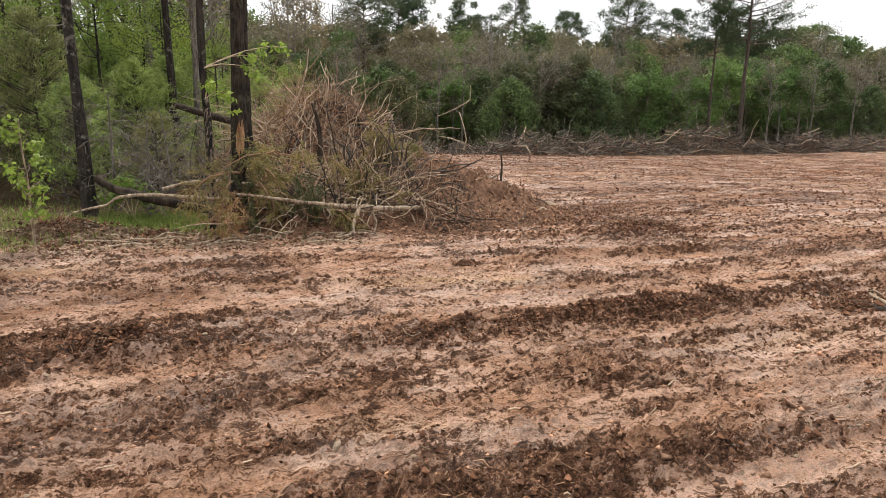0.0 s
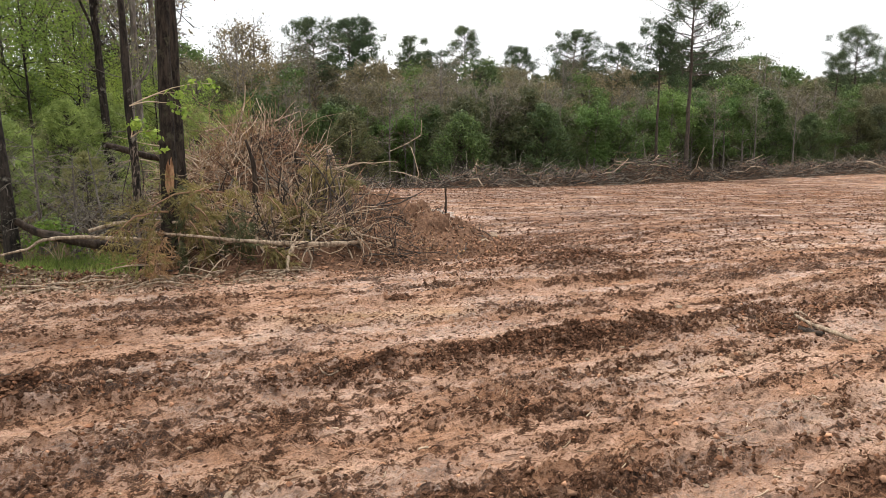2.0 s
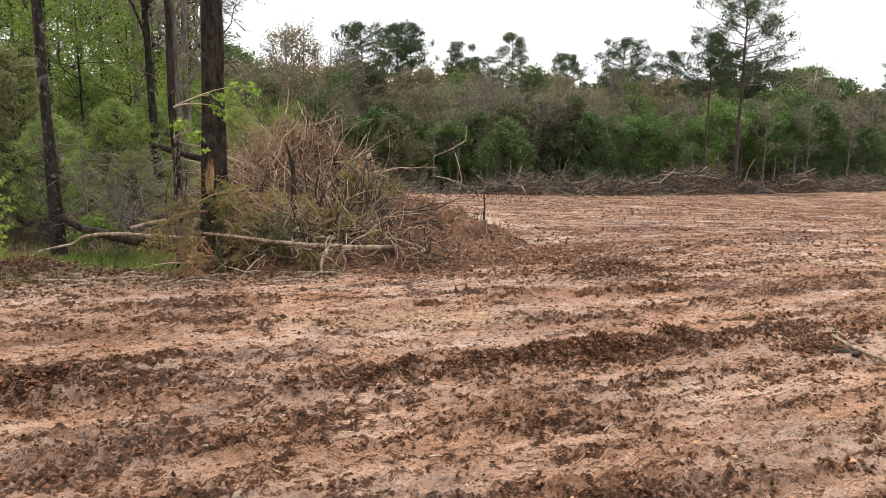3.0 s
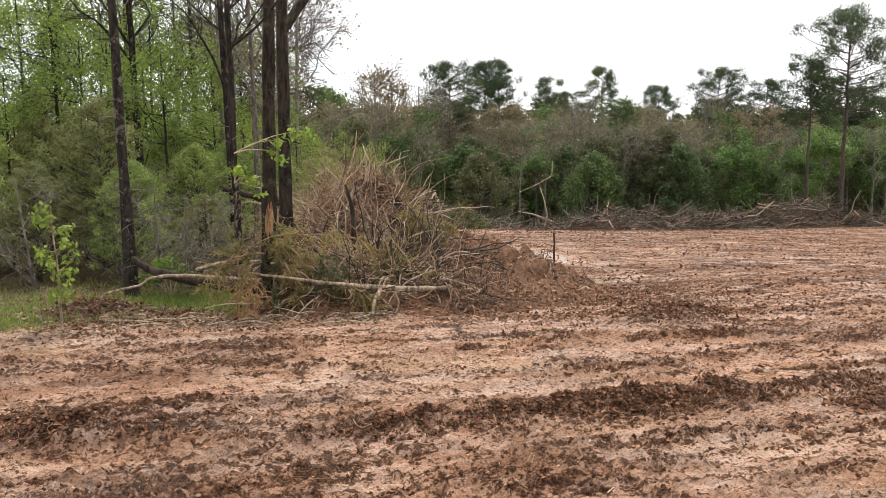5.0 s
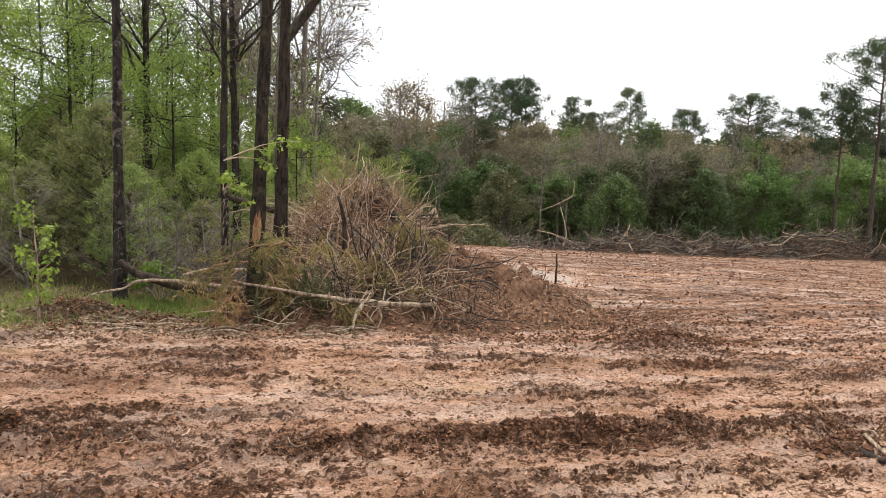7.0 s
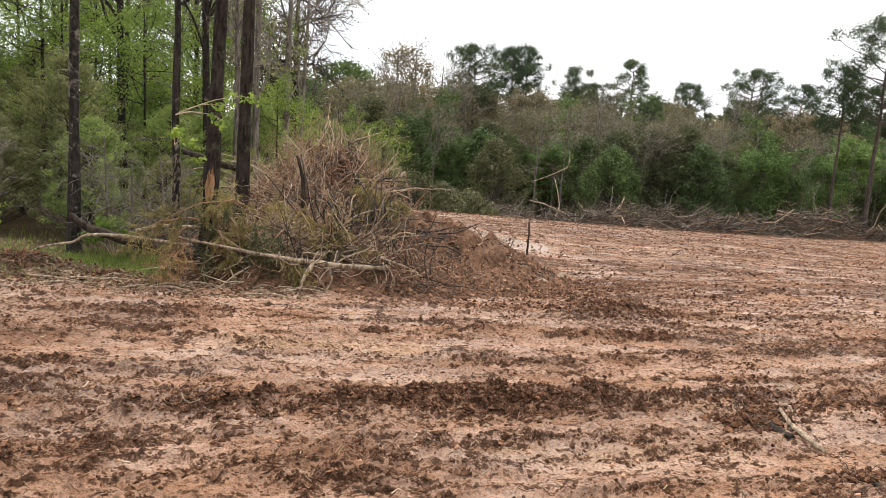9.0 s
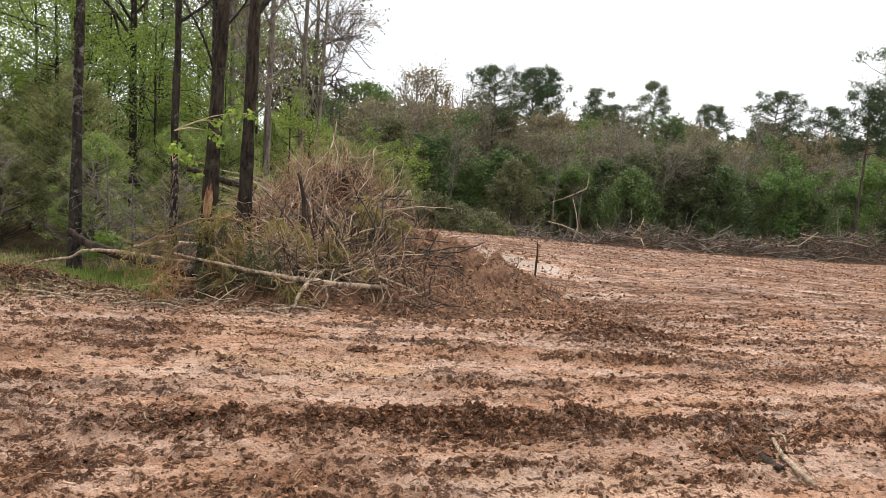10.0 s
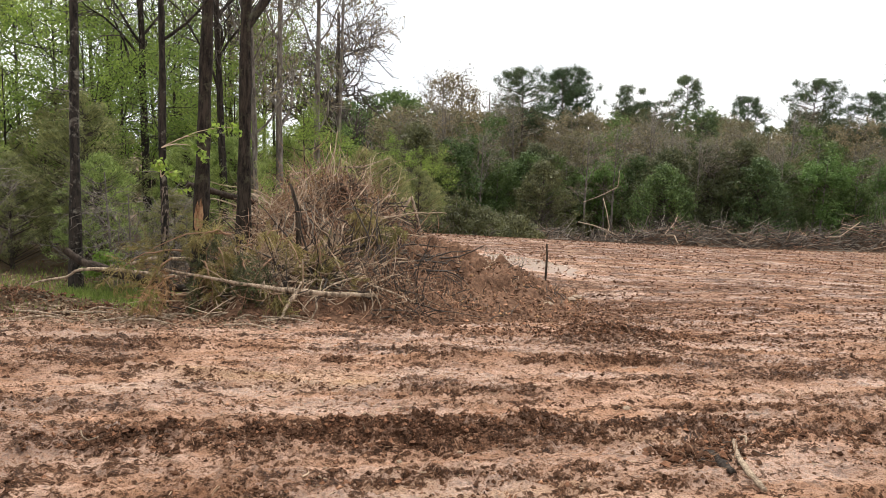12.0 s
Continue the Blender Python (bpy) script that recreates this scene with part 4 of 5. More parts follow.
twig_with_leaves("leafy_branch", "thin branch with fresh yellow-green leaves on the tree", (1.02, 11.45, 1.72), [(1.75, 11.15, 1.92), (2.08, 11.15, 2.1), (1.68, 11.1, 1.73)], YOUNG, 81)
twig_with_leaves("leafy_branch", "short branch with yellow-green leaves on the thin tree", (1.04, 11.42, 1.30), [(1.36, 11.05, 1.33), (1.08, 11.1, 1.48)], YOUNG, 82)
def young_tree(name, label, base, h, seed):
    """A single slim stem with short side twigs and leaves at their ends."""
    r = np.random.default_rng(seed)
    ob = thing(name, label, "sapling", base)
    P = trunk_path(h, r, 0.05, 10, 0.05)
    R = np.linspace(0.02, 0.006, 10)[None]
    S, SR = grow(P, R, 15, 0.3, 1.0, (45, 80), 0.42, r, 5, 0.1, 0.2, 0.5, 0.4, 0.003)
    st = part("stem", tubes(Geo(), P, R, 7).mesh("stem", LOG), ob)
    for n in range(len(S)):
        part("twig", tubes(Geo(), S[n:n + 1], SR[n:n + 1], 4).mesh("twig", LOG), st)
    c = S[:, 2:].reshape(-1, 3)
    gl = leaf_cloud(Geo(), c, 0.07, 9, 0.08, 0.042, r, 0.3)
    part("foliage", gl.mesh("foliage", YOUNG, False), ob)
    return ob


young_tree("sapling", "slim young sapling with fresh yellow-green leaves", (-1.07, 10.32, float(land(-1.07, 10.32))), 1.75, 83)
twig_with_leaves("green_shrub", "low shrub with bright green leaves behind the log", (0.1, 12.8, -0.72), [(-0.15, 12.6, -0.1), (0.25, 12.7, -0.2), (0.05, 12.5, -0.05), (0.4, 12.6, -0.35), (-0.3, 12.7, -0.35)], SPRING, 84, 0.01, (0.07, 0.045), 90, 0.11)

# ---- brush pile ----
def build_pile():
    r = np.random.default_rng(91)
    ob = thing("brush_pile", "big bulldozed heap of earth, roots, twigs and dying cedar", "brush pile", (3.8, 13.5, float(land(3.8, 13.5))))
    base = np.array(ob.location)
    xs, ys = np.arange(-0.2, 10.0, 0.06), np.arange(9.4, 19.0, 0.06)
    X, Y = np.meshgrid(xs, ys)
    H = pile_height(X, Y)
    bumps = (np.abs(fractal(X * 2.2, Y * 2.2, 4, 300, 0.6) - 0.5) * 0.55 + (fractal(X * 9, Y * 9, 3, 310) - 0.5) * 0.16) * np.clip(H * 2.5, 0, 1)
    Z = land(X, Y) + H + bumps * 1.7 - 0.09 * (H < 0.02) - 0.02
    i = (np.arange(len(ys) - 1)[:, None] * len(xs) + np.arange(len(xs) - 1)[None]).ravel()
    n = len(xs)
    keep = (H.ravel()[i] > 0.004) | (H.ravel()[i + n + 1] > 0.004)
    i = i[keep]
    V = np.stack([X, Y, Z], -1).reshape(-1, 3) - base
    part("mound", mesh_of("mound", V, np.stack([i, i + 1, i + n + 1, i + n], -1), SHADED_PILE_EARTH), ob, "red-brown earth full of roots, darkened for the shaded gaps")

    def surf(m, x0, x1, y0, y1, least=0.15):
        out = np.zeros((0, 3))
        while len(out) < m:
            p = np.stack([r.uniform(x0, x1, m), r.uniform(y0, y1, m)], -1)
            h = pile_height(p[:, 0], p[:, 1])
            p = p[h > least * r.uniform(0.3, 1, m)]
            out = np.concatenate([out, np.column_stack([p, land(p[:, 0], p[:, 1]) + pile_height(p[:, 0], p[:, 1])])])
        return out[:m]

    def sticks(name, label, m, box, length, rad, mat, up=0.35, wob=0.22, lift=0.25, k=6, sides=4):
        nb = max(m // 22, 12)
        heart, lean, which = surf(nb, *box), r.normal(size=(nb, 3)), r.integers(0, nb, m)
        p = heart[which] + r.normal(size=(m, 3)) * [0.22, 0.22, 0.0]
        p[:, 2] = land(p[:, 0], p[:, 1]) + pile_height(p[:, 0], p[:, 1]) + r.uniform(-0.1, lift, m)
        w = unit((lean[which] + r.normal(size=(m, 3)) * 0.55) * [1, 1, 0.7] + [0.0, -0.2, up])
        L = length * r.uniform(0.4, 1.5, m)
        pts = [p]
        for s in range(k - 1):
            p = p + w * (L / (k - 1))[:, None]
            pts.append(p)
            w = unit(w + r.normal(size=(m, 3)) * wob - [0, 0, 0.05])
        P = np.stack(pts, 1)
        P[..., 2] = np.maximum(P[..., 2], land(P[..., 0], P[..., 1]) + 0.01)
        rr = (rad * r.uniform(0.5, 1.6, m))[:, None] * np.linspace(1, 0.35, k)[None]
        if m < 300:
            for n in range(m):
                part(name, tubes(Geo(), P[n:n + 1] - base, rr[n:n + 1], sides).mesh(name, mat), ob)
        else:
            part(name, tubes(Geo(), P - base, rr, sides).mesh(name, mat), ob, label, "stuff")

    sticks("red_twig_tangle", "tangle of reddish-brown twigs", 1300, (1.0, 5.0, 10.95, 17.0), 0.75, 0.0065, TWIG_RED, 0.3, 0.32)
    sticks("fine_twig_tangle", "mass of fine rusty twigs at the top", 900, (1.9, 4.4, 13.4, 17.0), 0.9, 0.005, TWIG_RED, 0.6, 0.42, 0.6)
    sticks("fine_dry_twig_tangle", "mass of fine dry twigs at the top", 600, (1.9, 4.4, 13.4, 17.0), 0.9, 0.005, TWIG_PALE, 0.6, 0.42, 0.6)
    # Ball of earth and roots, its dark mass added for a shaded hollow.
    m = 900
    heart = np.array(level([(3.72, 14.4, 0.95)])[0])
    d = unit(r.normal(size=(m, 3))) * r.uniform(0.5, 1.0, (m, 1)) * [0.34, 0.30, 0.30]
    part("root_ball", crumbs_geo(Geo(), heart + d - base, 0.03 + 0.05 * r.uniform(0, 1, m) ** 2, r).mesh("root_ball", CLOD, False), ob, "upturned ball of earth and roots, dark to stand in for a hollow", "stuff")
    q = heart + d[:260]
    w = unit(d[:260] + r.normal(size=(260, 3)) * 0.15)
    pts = [q + w * k * 0.09 + r.normal(size=(260, 3)) * 0.03 * k for k in range(5)]
    part("root_tangle", tubes(Geo(), np.stack(pts, 1) - base, np.linspace(0.009, 0.003, 5)[None], 4).mesh("root_tangle", TWIG_DARK), ob, "dark torn roots round the ball", "stuff")
    sticks("fibre_tangle", "rust-red shredded roots and bark", 1500, (2.4, 5.6, 10.9, 14.2), 0.4, 0.006, TWIG_RED, 0.05, 0.5, 0.12, 5, 3)
    sticks("dark_twig_tangle", "dark roots and twigs", 1300, (1.0, 5.2, 10.9, 17.0), 0.7, 0.007, TWIG_DARK)
    sticks("pale_twig_tangle", "pale bare twigs", 620, (1.2, 5.0, 11.0, 14.5), 0.8, 0.008, TWIG_PALE, 0.3, 0.38)
    sticks("pale_root_tangle", "pale shredded roots", 420, (2.0, 3.4, 11.2, 12.8), 0.55, 0.008, TWIG_PALE, 0.3, 0.4)
    sticks("dark_branch", "dark broken branch", 290, (1.3, 4.9, 10.95, 15.5), 0.95, 0.016, TWIG_DARK, 0.3)
    sticks("pale_branch", "pale snapped branch", 100, (1.5, 4.7, 10.9, 14.0), 0.9, 0.014, TWIG_PALE, 0.25, 0.22, 0.3, 7, 5)
    sticks("long_branch", "long bare branches sticking out", 60, (1.4, 4.2, 11.2, 16.2), 1.4, 0.011, TWIG_PALE, 0.5, 0.18, 0.3, 9, 5)
    sticks("grey_branch", "grey bare branches", 170, (1.0, 4.6, 11.1, 16.4), 0.8, 0.009, TWIG_GREY, 0.4, 0.2, 0.4, 7, 5)
    sticks("apron_litter", "bits of root and bark on the slope", 2600, (0.8, 8.6, 9.8, 17.5), 0.18, 0.0065, TWIG_RED, 0.0, 0.3, 0.03, 4, 4)

    m = 17000
    p = surf(m, 0.6, 9.4, 9.6, 18.5, 0.05)
    fine = (np.abs(fractal(p[:, 0] * 2.2, p[:, 1] * 2.2, 4, 300, 0.6) - 0.5) * 0.55 + (fractal(p[:, 0] * 9, p[:, 1] * 9, 3, 310) - 0.5) * 0.16) * np.clip(pile_height(p[:, 0], p[:, 1]) * 2.5, 0, 1)
    p[:, 2] += fine * 1.36 - 0.01
    part("clod_cover", crumbs_geo(Geo(), p - base, 0.008 + 0.046 * r.uniform(0, 1, m) ** 3, r).mesh("clod_cover", DEBRIS, False), ob, "red-brown clods on the slope", "stuff")

    sticks("root_litter", "pale bits of root on the slope", 1000, (3.8, 8.0, 10.8, 17.0), 0.2, 0.007, TWIG_PALE, 0.05, 0.35, 0.03, 5, 4)
    sticks("dark_root_litter", "dark roots on the slope", 700, (4.0, 7.5, 10.8, 17.0), 0.3, 0.010, TWIG_DARK, 0.1, 0.35, 0.05, 5, 4)

    def sprays(name, label, m, box, mat, droop, length=0.2, height=(0.0, 0.6), count=30):
        p = surf(m, *box) + np.column_stack([np.zeros((m, 2)), r.uniform(*height, m)])
        g = Geo()
        way = unit(r.normal(size=(m, 3)) * [1, 1, 0.5] + [0, -0.5, droop])
        n = m * count
        idx = np.repeat(np.arange(m), count)
        along = r.uniform(0, 1, n)
        stem_l = r.uniform(0.25, 0.6, m)
        b = p[idx] + way[idx] * (along * stem_l[idx])[:, None] + np.column_stack([np.zeros((n, 2)), -0.12 * along ** 2]) + r.normal(size=(n, 3)) * 0.025
        w = unit(way[idx] + r.normal(size=(n, 3)) * 0.55 + [0, 0, droop * 0.4])
        side = unit(np.cross(w, r.normal(size=(n, 3))))
        s = r.uniform(0.5, 1.2, n) * (1.1 - 0.5 * along)
        blades(g, b - base, w, side, length * s, 0.014 + 0.012 * s)
        part(name, g.mesh(name, mat, False), ob, label, "stuff")

    def bough(start, end, mat, sag=0.15, twigs=20, needles=34):
        """A drooping cedar bough: a curved stem, hanging side twigs, fine needles along them."""
        s = np.linspace(0, 1, 9)[:, None]
        a, e = np.array(level([start, end]))
        Q = a + (e - a) * s + [0, 0, sag] * np.sin(s * 3.14) + r.normal(size=(9, 3)) * 0.02 * s
        L = float(np.linalg.norm(e - a))
        st = part("cedar_bough", tubes(Geo(), Q[None] - base, np.linspace(0.016, 0.004, 9)[None], 5).mesh("cedar_bough", TWIG_RED), ob)
        S, SR = grow(Q[None], np.full((1, 9), 0.008), twigs, 0.1, 1.0, (35, 80), 0.42 * L, r, 5, -0.22, 0.18, 0.5, 0.4, 0.0025)
        idx = np.repeat(np.arange(twigs), needles)
        n = len(idx)
        t = r.uniform(0.05, 0.999, n) * 4
        k = t.astype(int)
        f = (t - k)[:, None]
        p = S[idx, k] * (1 - f) + S[idx, k + 1] * f + r.normal(size=(n, 3)) * 0.012
        w = unit(unit(S[idx, k + 1] - S[idx, k]) + r.normal(size=(n, 3)) * 0.5 + [0, 0, -0.25])
        g = tubes(Geo(), S - base, SR, 3)
        blades(g, p - base, w, unit(np.cross(w, r.normal(size=(n, 3)))), 0.085 * r.uniform(0.5, 1.4, n), 0.011)
        part("needle_foliage", g.mesh("needle_foliage", mat, False), st, kind="stuff")

    for n in range(15):
        sx, sy = r.uniform(1.15, 2.9), r.uniform(10.6, 11.7)
        sz = r.uniform(0.0, 0.75) - 0.35 * abs(sx - 1.8)
        bough((sx, sy, sz), (sx + r.normal() * 0.3 - 0.1, sy - r.uniform(0.3, 0.8), max(sz - r.uniform(0.2, 0.8), -0.45)), (CEDAR_DEAD, CEDAR_DEAD, CEDAR_DULL, CEDAR_RUST, CEDAR_DEAD, CEDAR_DULL)[n % 6])
    for n in range(9):
        sx, sy, sz = r.uniform(3.9, 4.6), r.uniform(12.6, 13.4), r.uniform(0.35, 0.95)
        bough((sx, sy, sz), (sx + r.normal() * 0.25, sy - r.uniform(0.3, 0.7), sz - r.uniform(0.4, 0.9)), CEDAR_DEAD)
    for n in range(6):
        sx, sy, sz = r.uniform(2.3, 3.4), r.uniform(11.2, 12.4), r.uniform(0.3, 0.7)
        bough((sx, sy, sz), (sx + r.normal() * 0.4, sy - r.uniform(0.3, 0.8), sz - r.uniform(0.2, 0.6)), CEDAR_DEAD, twigs=18)
    m = 700
    p = surf(m, 5.0, 9.0, 11.2, 16.5, 0.05)
    part("subsoil_cover", crumbs_geo(Geo(), p + [0, 0, 0.05] - base, 0.006 + 0.03 * r.uniform(0, 1, m) ** 3, r).mesh("subsoil_cover", YELLOW_EARTH, False), ob, "yellowish subsoil clods on the slope", "stuff")
    sprays("rusty_foliage", "rust-coloured dead needles at the top", 130, (2.2, 4.4, 14.0, 16.6), CEDAR_RUST, 0.1, 0.13, (0.0, 0.5), 22)
    return ob


build_pile()


def log(name, label, points, radii, mat, seed=1, sides=9, category="log"):
    """A log or stick along a line of points."""
    r = np.random.default_rng(seed)
    P = np.array(points, float)
    t = np.linspace(0, len(P) - 1, (len(P) - 1) * 5 + 1)
    Q = np.stack([np.interp(t, np.arange(len(P)), P[:, a]) for a in range(3)], -1)
    for _ in range(2):
        Q[1:-1] = (Q[:-2] + Q[1:-1] * 2 + Q[2:]) / 4
    R = np.interp(t, np.linspace(0, len(P) - 1, len(radii)), radii) * (1 + 0.08 * r.normal(size=len(t)))
    Q[1:-1] += r.normal(size=(len(Q) - 2, 3)) * R[1:-1, None] * 0.12
    ob = new(name, tubes(Geo(), (Q - P[0])[None], R[None], sides).mesh(name, mat))
    ob.location = P[0]
    return tagged(ob, label, category)


log("fallen_log", "pale weathered log lying across the front of the pile", level([(1.25, 10.9, 0.05), (1.78, 10.7, 0.02), (2.34, 10.6, -0.03), (2.85, 10.55, -0.07), (3.12, 10.55, -0.08), (3.64, 10.65, -0.12), (4.25, 10.95, -0.14)]), (0.016, 0.022, 0.026, 0.034, 0.042, 0.040, 0.030), LOG, 3)
log("forked_branch", "pale forked branch propping up the log", level([(3.13, 10.53, -0.07), (2.98, 10.35, -0.26), (2.93, 10.12, -0.44), (2.9, 9.95, float(fitted_land(2.9, 9.95)))]), (0.034, 0.022, 0.015), LOG, 4, category="branch")
log("root", "pale root reaching down to the ground", level([(3.32, 10.75, -0.1), (3.4, 10.55, -0.3), (3.3, 10.4, -0.46)]), (0.018, 0.015, 0.01), LOG, 5, 6, "root")
log("root", "curved pale root at the pile's foot", level([(4.0, 10.95, -0.15), (4.08, 10.8, -0.32), (4.05, 10.7, -0.44)]), (0.014, 0.014, 0.009), LOG, 6, 6, "root")
rh = np.random.default_rng(29)
for n in range(14):
    x = rh.uniform(2.55, 4.2)
    y, z = 10.62 + rh.uniform(-0.1, 0.35), -0.1 + rh.uniform(-0.04, 0.22)
    bend, fall = rh.normal() * 0.12, rh.uniform(0.18, 0.34)
    log("root", "thin pale root curling down over the pile's foot", level([(x, y, z), (x + bend, y - 0.08, z - fall * 0.35), (x + bend * 1.6, y - 0.16, z - fall * 0.7), (x + bend * 0.7, y - 0.2, z - fall)]), (0.013, 0.011, 0.008, 0.005), LOG, 130 + n, 6, "root")
log("fallen_log", "dark wet log with a broken upturned end", level([(-0.42, 12.0, 0.06), (-0.14, 11.95, -0.10), (0.34, 11.9, -0.22), (1.02, 11.85, -0.33), (1.6, 11.7, -0.40)]), (0.05, 0.065, 0.075, 0.07, 0.06), LOG_DARK, 7)
log("fallen_branch", "pale crooked branch beside the dark log", level([(-0.96, 11.5, -0.64), (-0.71, 11.5, -0.36), (-0.26, 11.6, -0.28), (-0.12, 11.6, -0.15), (0.34, 11.6, -0.11), (0.97, 11.5, -0.13), (1.4, 11.2, -0.1)]), (0.010, 0.014, 0.018, 0.026, 0.028, 0.024), LOG, 8, category="branch")
log("fallen_branch", "grey branch leaning over the dark log", level([(0.5, 12.1, -0.1), (0.9, 11.9, 0.05), (1.5, 11.7, 0.1), (1.9, 11.5, 0.05)]), (0.03, 0.025, 0.02), LOG, 18, category="branch")
log("broken_branch", "pale split branch standing up from the pile", level([(4.5, 15.1, 0.2), (4.76, 15.15, 0.65), (5.02, 15.2, 1.1)]), (0.045, 0.05, 0.03), LOG, 9, category="branch")
log("broken_branch", "pale broken branch leaning against the split one", level([(5.3, 15.1, 0.3), (5.18, 15.15, 0.7), (5.03, 15.2, 1.12)]), (0.03, 0.03, 0.025), LOG, 10, category="branch")
log("fallen_log", "dark log sliding off the pile's slope", level([(4.5, 12.4, 0.02), (4.92, 12.3, -0.18), (5.3, 12.15, -0.36)]), (0.05, 0.055, 0.04), LOG_DARK, 11)
log("upright_stem", "dark broken stem standing in the pile", level([(3.0, 12.6, 0.1), (2.98, 12.55, 0.6), (2.93, 12.5, 0.95), (2.8, 12.5, 1.3)]), (0.045, 0.04, 0.02), LOG_DARK, 12, category="stem")
log("top_branch", "pale thin branch arching over the pile's top", level([(3.0, 15.6, 0.9), (3.31, 15.9, 1.4), (3.45, 16.0, 1.9), (3.47, 16.0, 2.3)]), (0.025, 0.02, 0.01), LOG, 13, 6, "branch")
log("top_branch", "long pale branch across the pile's top", level([(2.6, 15.4, 1.35), (3.3, 15.6, 1.55), (4.0, 15.8, 1.6), (4.6, 16.0, 1.85)]), (0.02, 0.018, 0.008), LOG, 14, 6, "branch")
log("fallen_log", "dark broken trunk end poking out behind the trees", level([(0.8, 14.6, 1.05), (1.2, 14.8, 0.95), (2.0, 15.2, 0.75)]), (0.055, 0.06, 0.06), LOG_DARK, 15)
log("stake", "thin wooden survey stake standing in the field", level([(8.25, 16.2, float(fitted_land(8.25, 16.2)) - 0.1), (8.23, 16.2, 0.0), (8.19, 16.2, 0.27)]), (0.022, 0.022, 0.02), LOG_DARK, 16, 6, "stake")
def lying(points, up):
    """Points on the ground, each raised by up."""
    return [(x, y, float(ground_z(x, y)) + up) for x, y in points]


log("bent_branch", "pale bent branch in churned earth on the field", lying([(6.48, 4.9), (6.36, 4.62), (6.28, 4.36), (6.24, 4.08)], 0.035), (0.014, 0.020, 0.024, 0.016), LOG, 17, 8, "branch")
log("rotten_log", "dark rotten log half buried in churned earth", lying([(6.36, 5.18), (6.29, 4.86), (6.22, 4.55), (6.19, 4.36)], -0.005), (0.022, 0.036, 0.040, 0.018), LOG_DARK, 19, 9)
log("rotten_log", "short dark rotten log on the wet clay", lying([(6.20, 3.86), (6.15, 3.62), (6.14, 3.4)], -0.005), (0.018, 0.032, 0.022), LOG_DARK, 20, 9)
log("bent_branch", "thin pale splinter beside the rotten log", lying([(6.62, 5.12), (6.60, 4.95), (6.52, 4.80)], 0.03), (0.008, 0.010, 0.006), LOG, 22, 6, "branch")


def root_clump(x, y, size, seed):
    """A torn clump of roots and earth lying on the clay."""
    r = np.random.default_rng(seed)
    ob = thing("root_clump", "torn clump of dark roots and earth on the clay", "roots", (x, y, float(ground_z(x, y))))
    z0 = float(ground_z(x, y))
    p = r.normal(size=(260, 2)) * size * [0.45, 0.3]
    p = np.column_stack([p, ground_z(x + p[:, 0], y + p[:, 1]) - z0 + np.abs(r.normal(size=260)) * size * 0.06])
    part("earth", crumbs_geo(Geo(), p, 0.006 + 0.03 * r.uniform(0, 1, 260) ** 2, r).mesh("earth", CLOD, False), ob, "dark crumbly earth", "stuff")
    m = 46
    q = r.normal(size=(m, 2)) * size * [0.4, 0.26]
    q = np.column_stack([q, ground_z(x + q[:, 0], y + q[:, 1]) - z0])
    w = unit(r.normal(size=(m, 3)) * [1, 1, 0.5] + [0, 0, 0.25])
    pts = [q]
    for s in range(4):
        q = q + w * size * 0.12
        q[:, 2] = np.maximum(q[:, 2], ground_z(x + q[:, 0], y + q[:, 1]) - z0 + 0.004)
        w = unit(w + r.normal(size=(m, 3)) * 0.35)
        pts.append(q)
    for n, path in enumerate(np.stack(pts, 1)):
        part("root", tubes(Geo(), path[None], np.linspace(0.005, 0.002, 5)[None], 4).mesh("root", TWIG_RED if n % 3 else TWIG_DARK), ob)
    return ob


root_clump(6.12, 4.75, 0.38, 1)
root_clump(6.34, 5.05, 0.30, 7)
root_clump(6.18, 3.66, 0.22, 8)
root_clump(7.55, 9.7, 0.5, 2)
root_clump(3.68, 8.0, 0.16, 3)
root_clump(-0.2, 5.65, 0.25, 4)
root_clump(-0.8, 11.3, 0.6, 5)
root_clump(0.3, 11.0, 0.4, 6)
log("curved_twig", "small pale curved twig on the earth ridge", [(1.93, 5.25, float(ground_z(1.93, 5.25)) + 0.09), (1.95, 5.22, float(ground_z(1.95, 5.22)) + 0.05), (1.99, 5.2, float(ground_z(1.99, 5.2)) + 0.02), (2.06, 5.2, float(ground_z(2.06, 5.2)) + 0.03)], (0.004, 0.006, 0.004), LOG, 31, 6, "twig")
log("broken_limb", "pale broken limb hanging in the far trees", level([(20.08, 50.0, -0.08), (21.1, 50.0, 0.37), (22.02, 50.0, 0.9), (22.43, 50.0, 1.16), (22.42, 50.1, 2.2)]), (0.03, 0.04, 0.04, 0.025), LOG, 32, 6, "branch")
rk = np.random.default_rng(12)
for n in range(16):
    x, y = rk.uniform(-0.6, 3.0), rk.uniform(9.75, 10.5)
    a, L = rk.uniform(-0.5, 0.5), rk.uniform(0.3, 0.9)
    p = [(x + L * s * np.cos(a), y + L * s * np.sin(a), float(ground_z(x + L * s * np.cos(a), y + L * s * np.sin(a))) + 0.02 + 0.05 * np.sin(3 * s)) for s in (0, 0.5, 1)]
    log("stick", "weathered grey stick lying at the pile's foot", p, (0.012, 0.015, 0.006), LOG, 100 + n, 6, "stick")


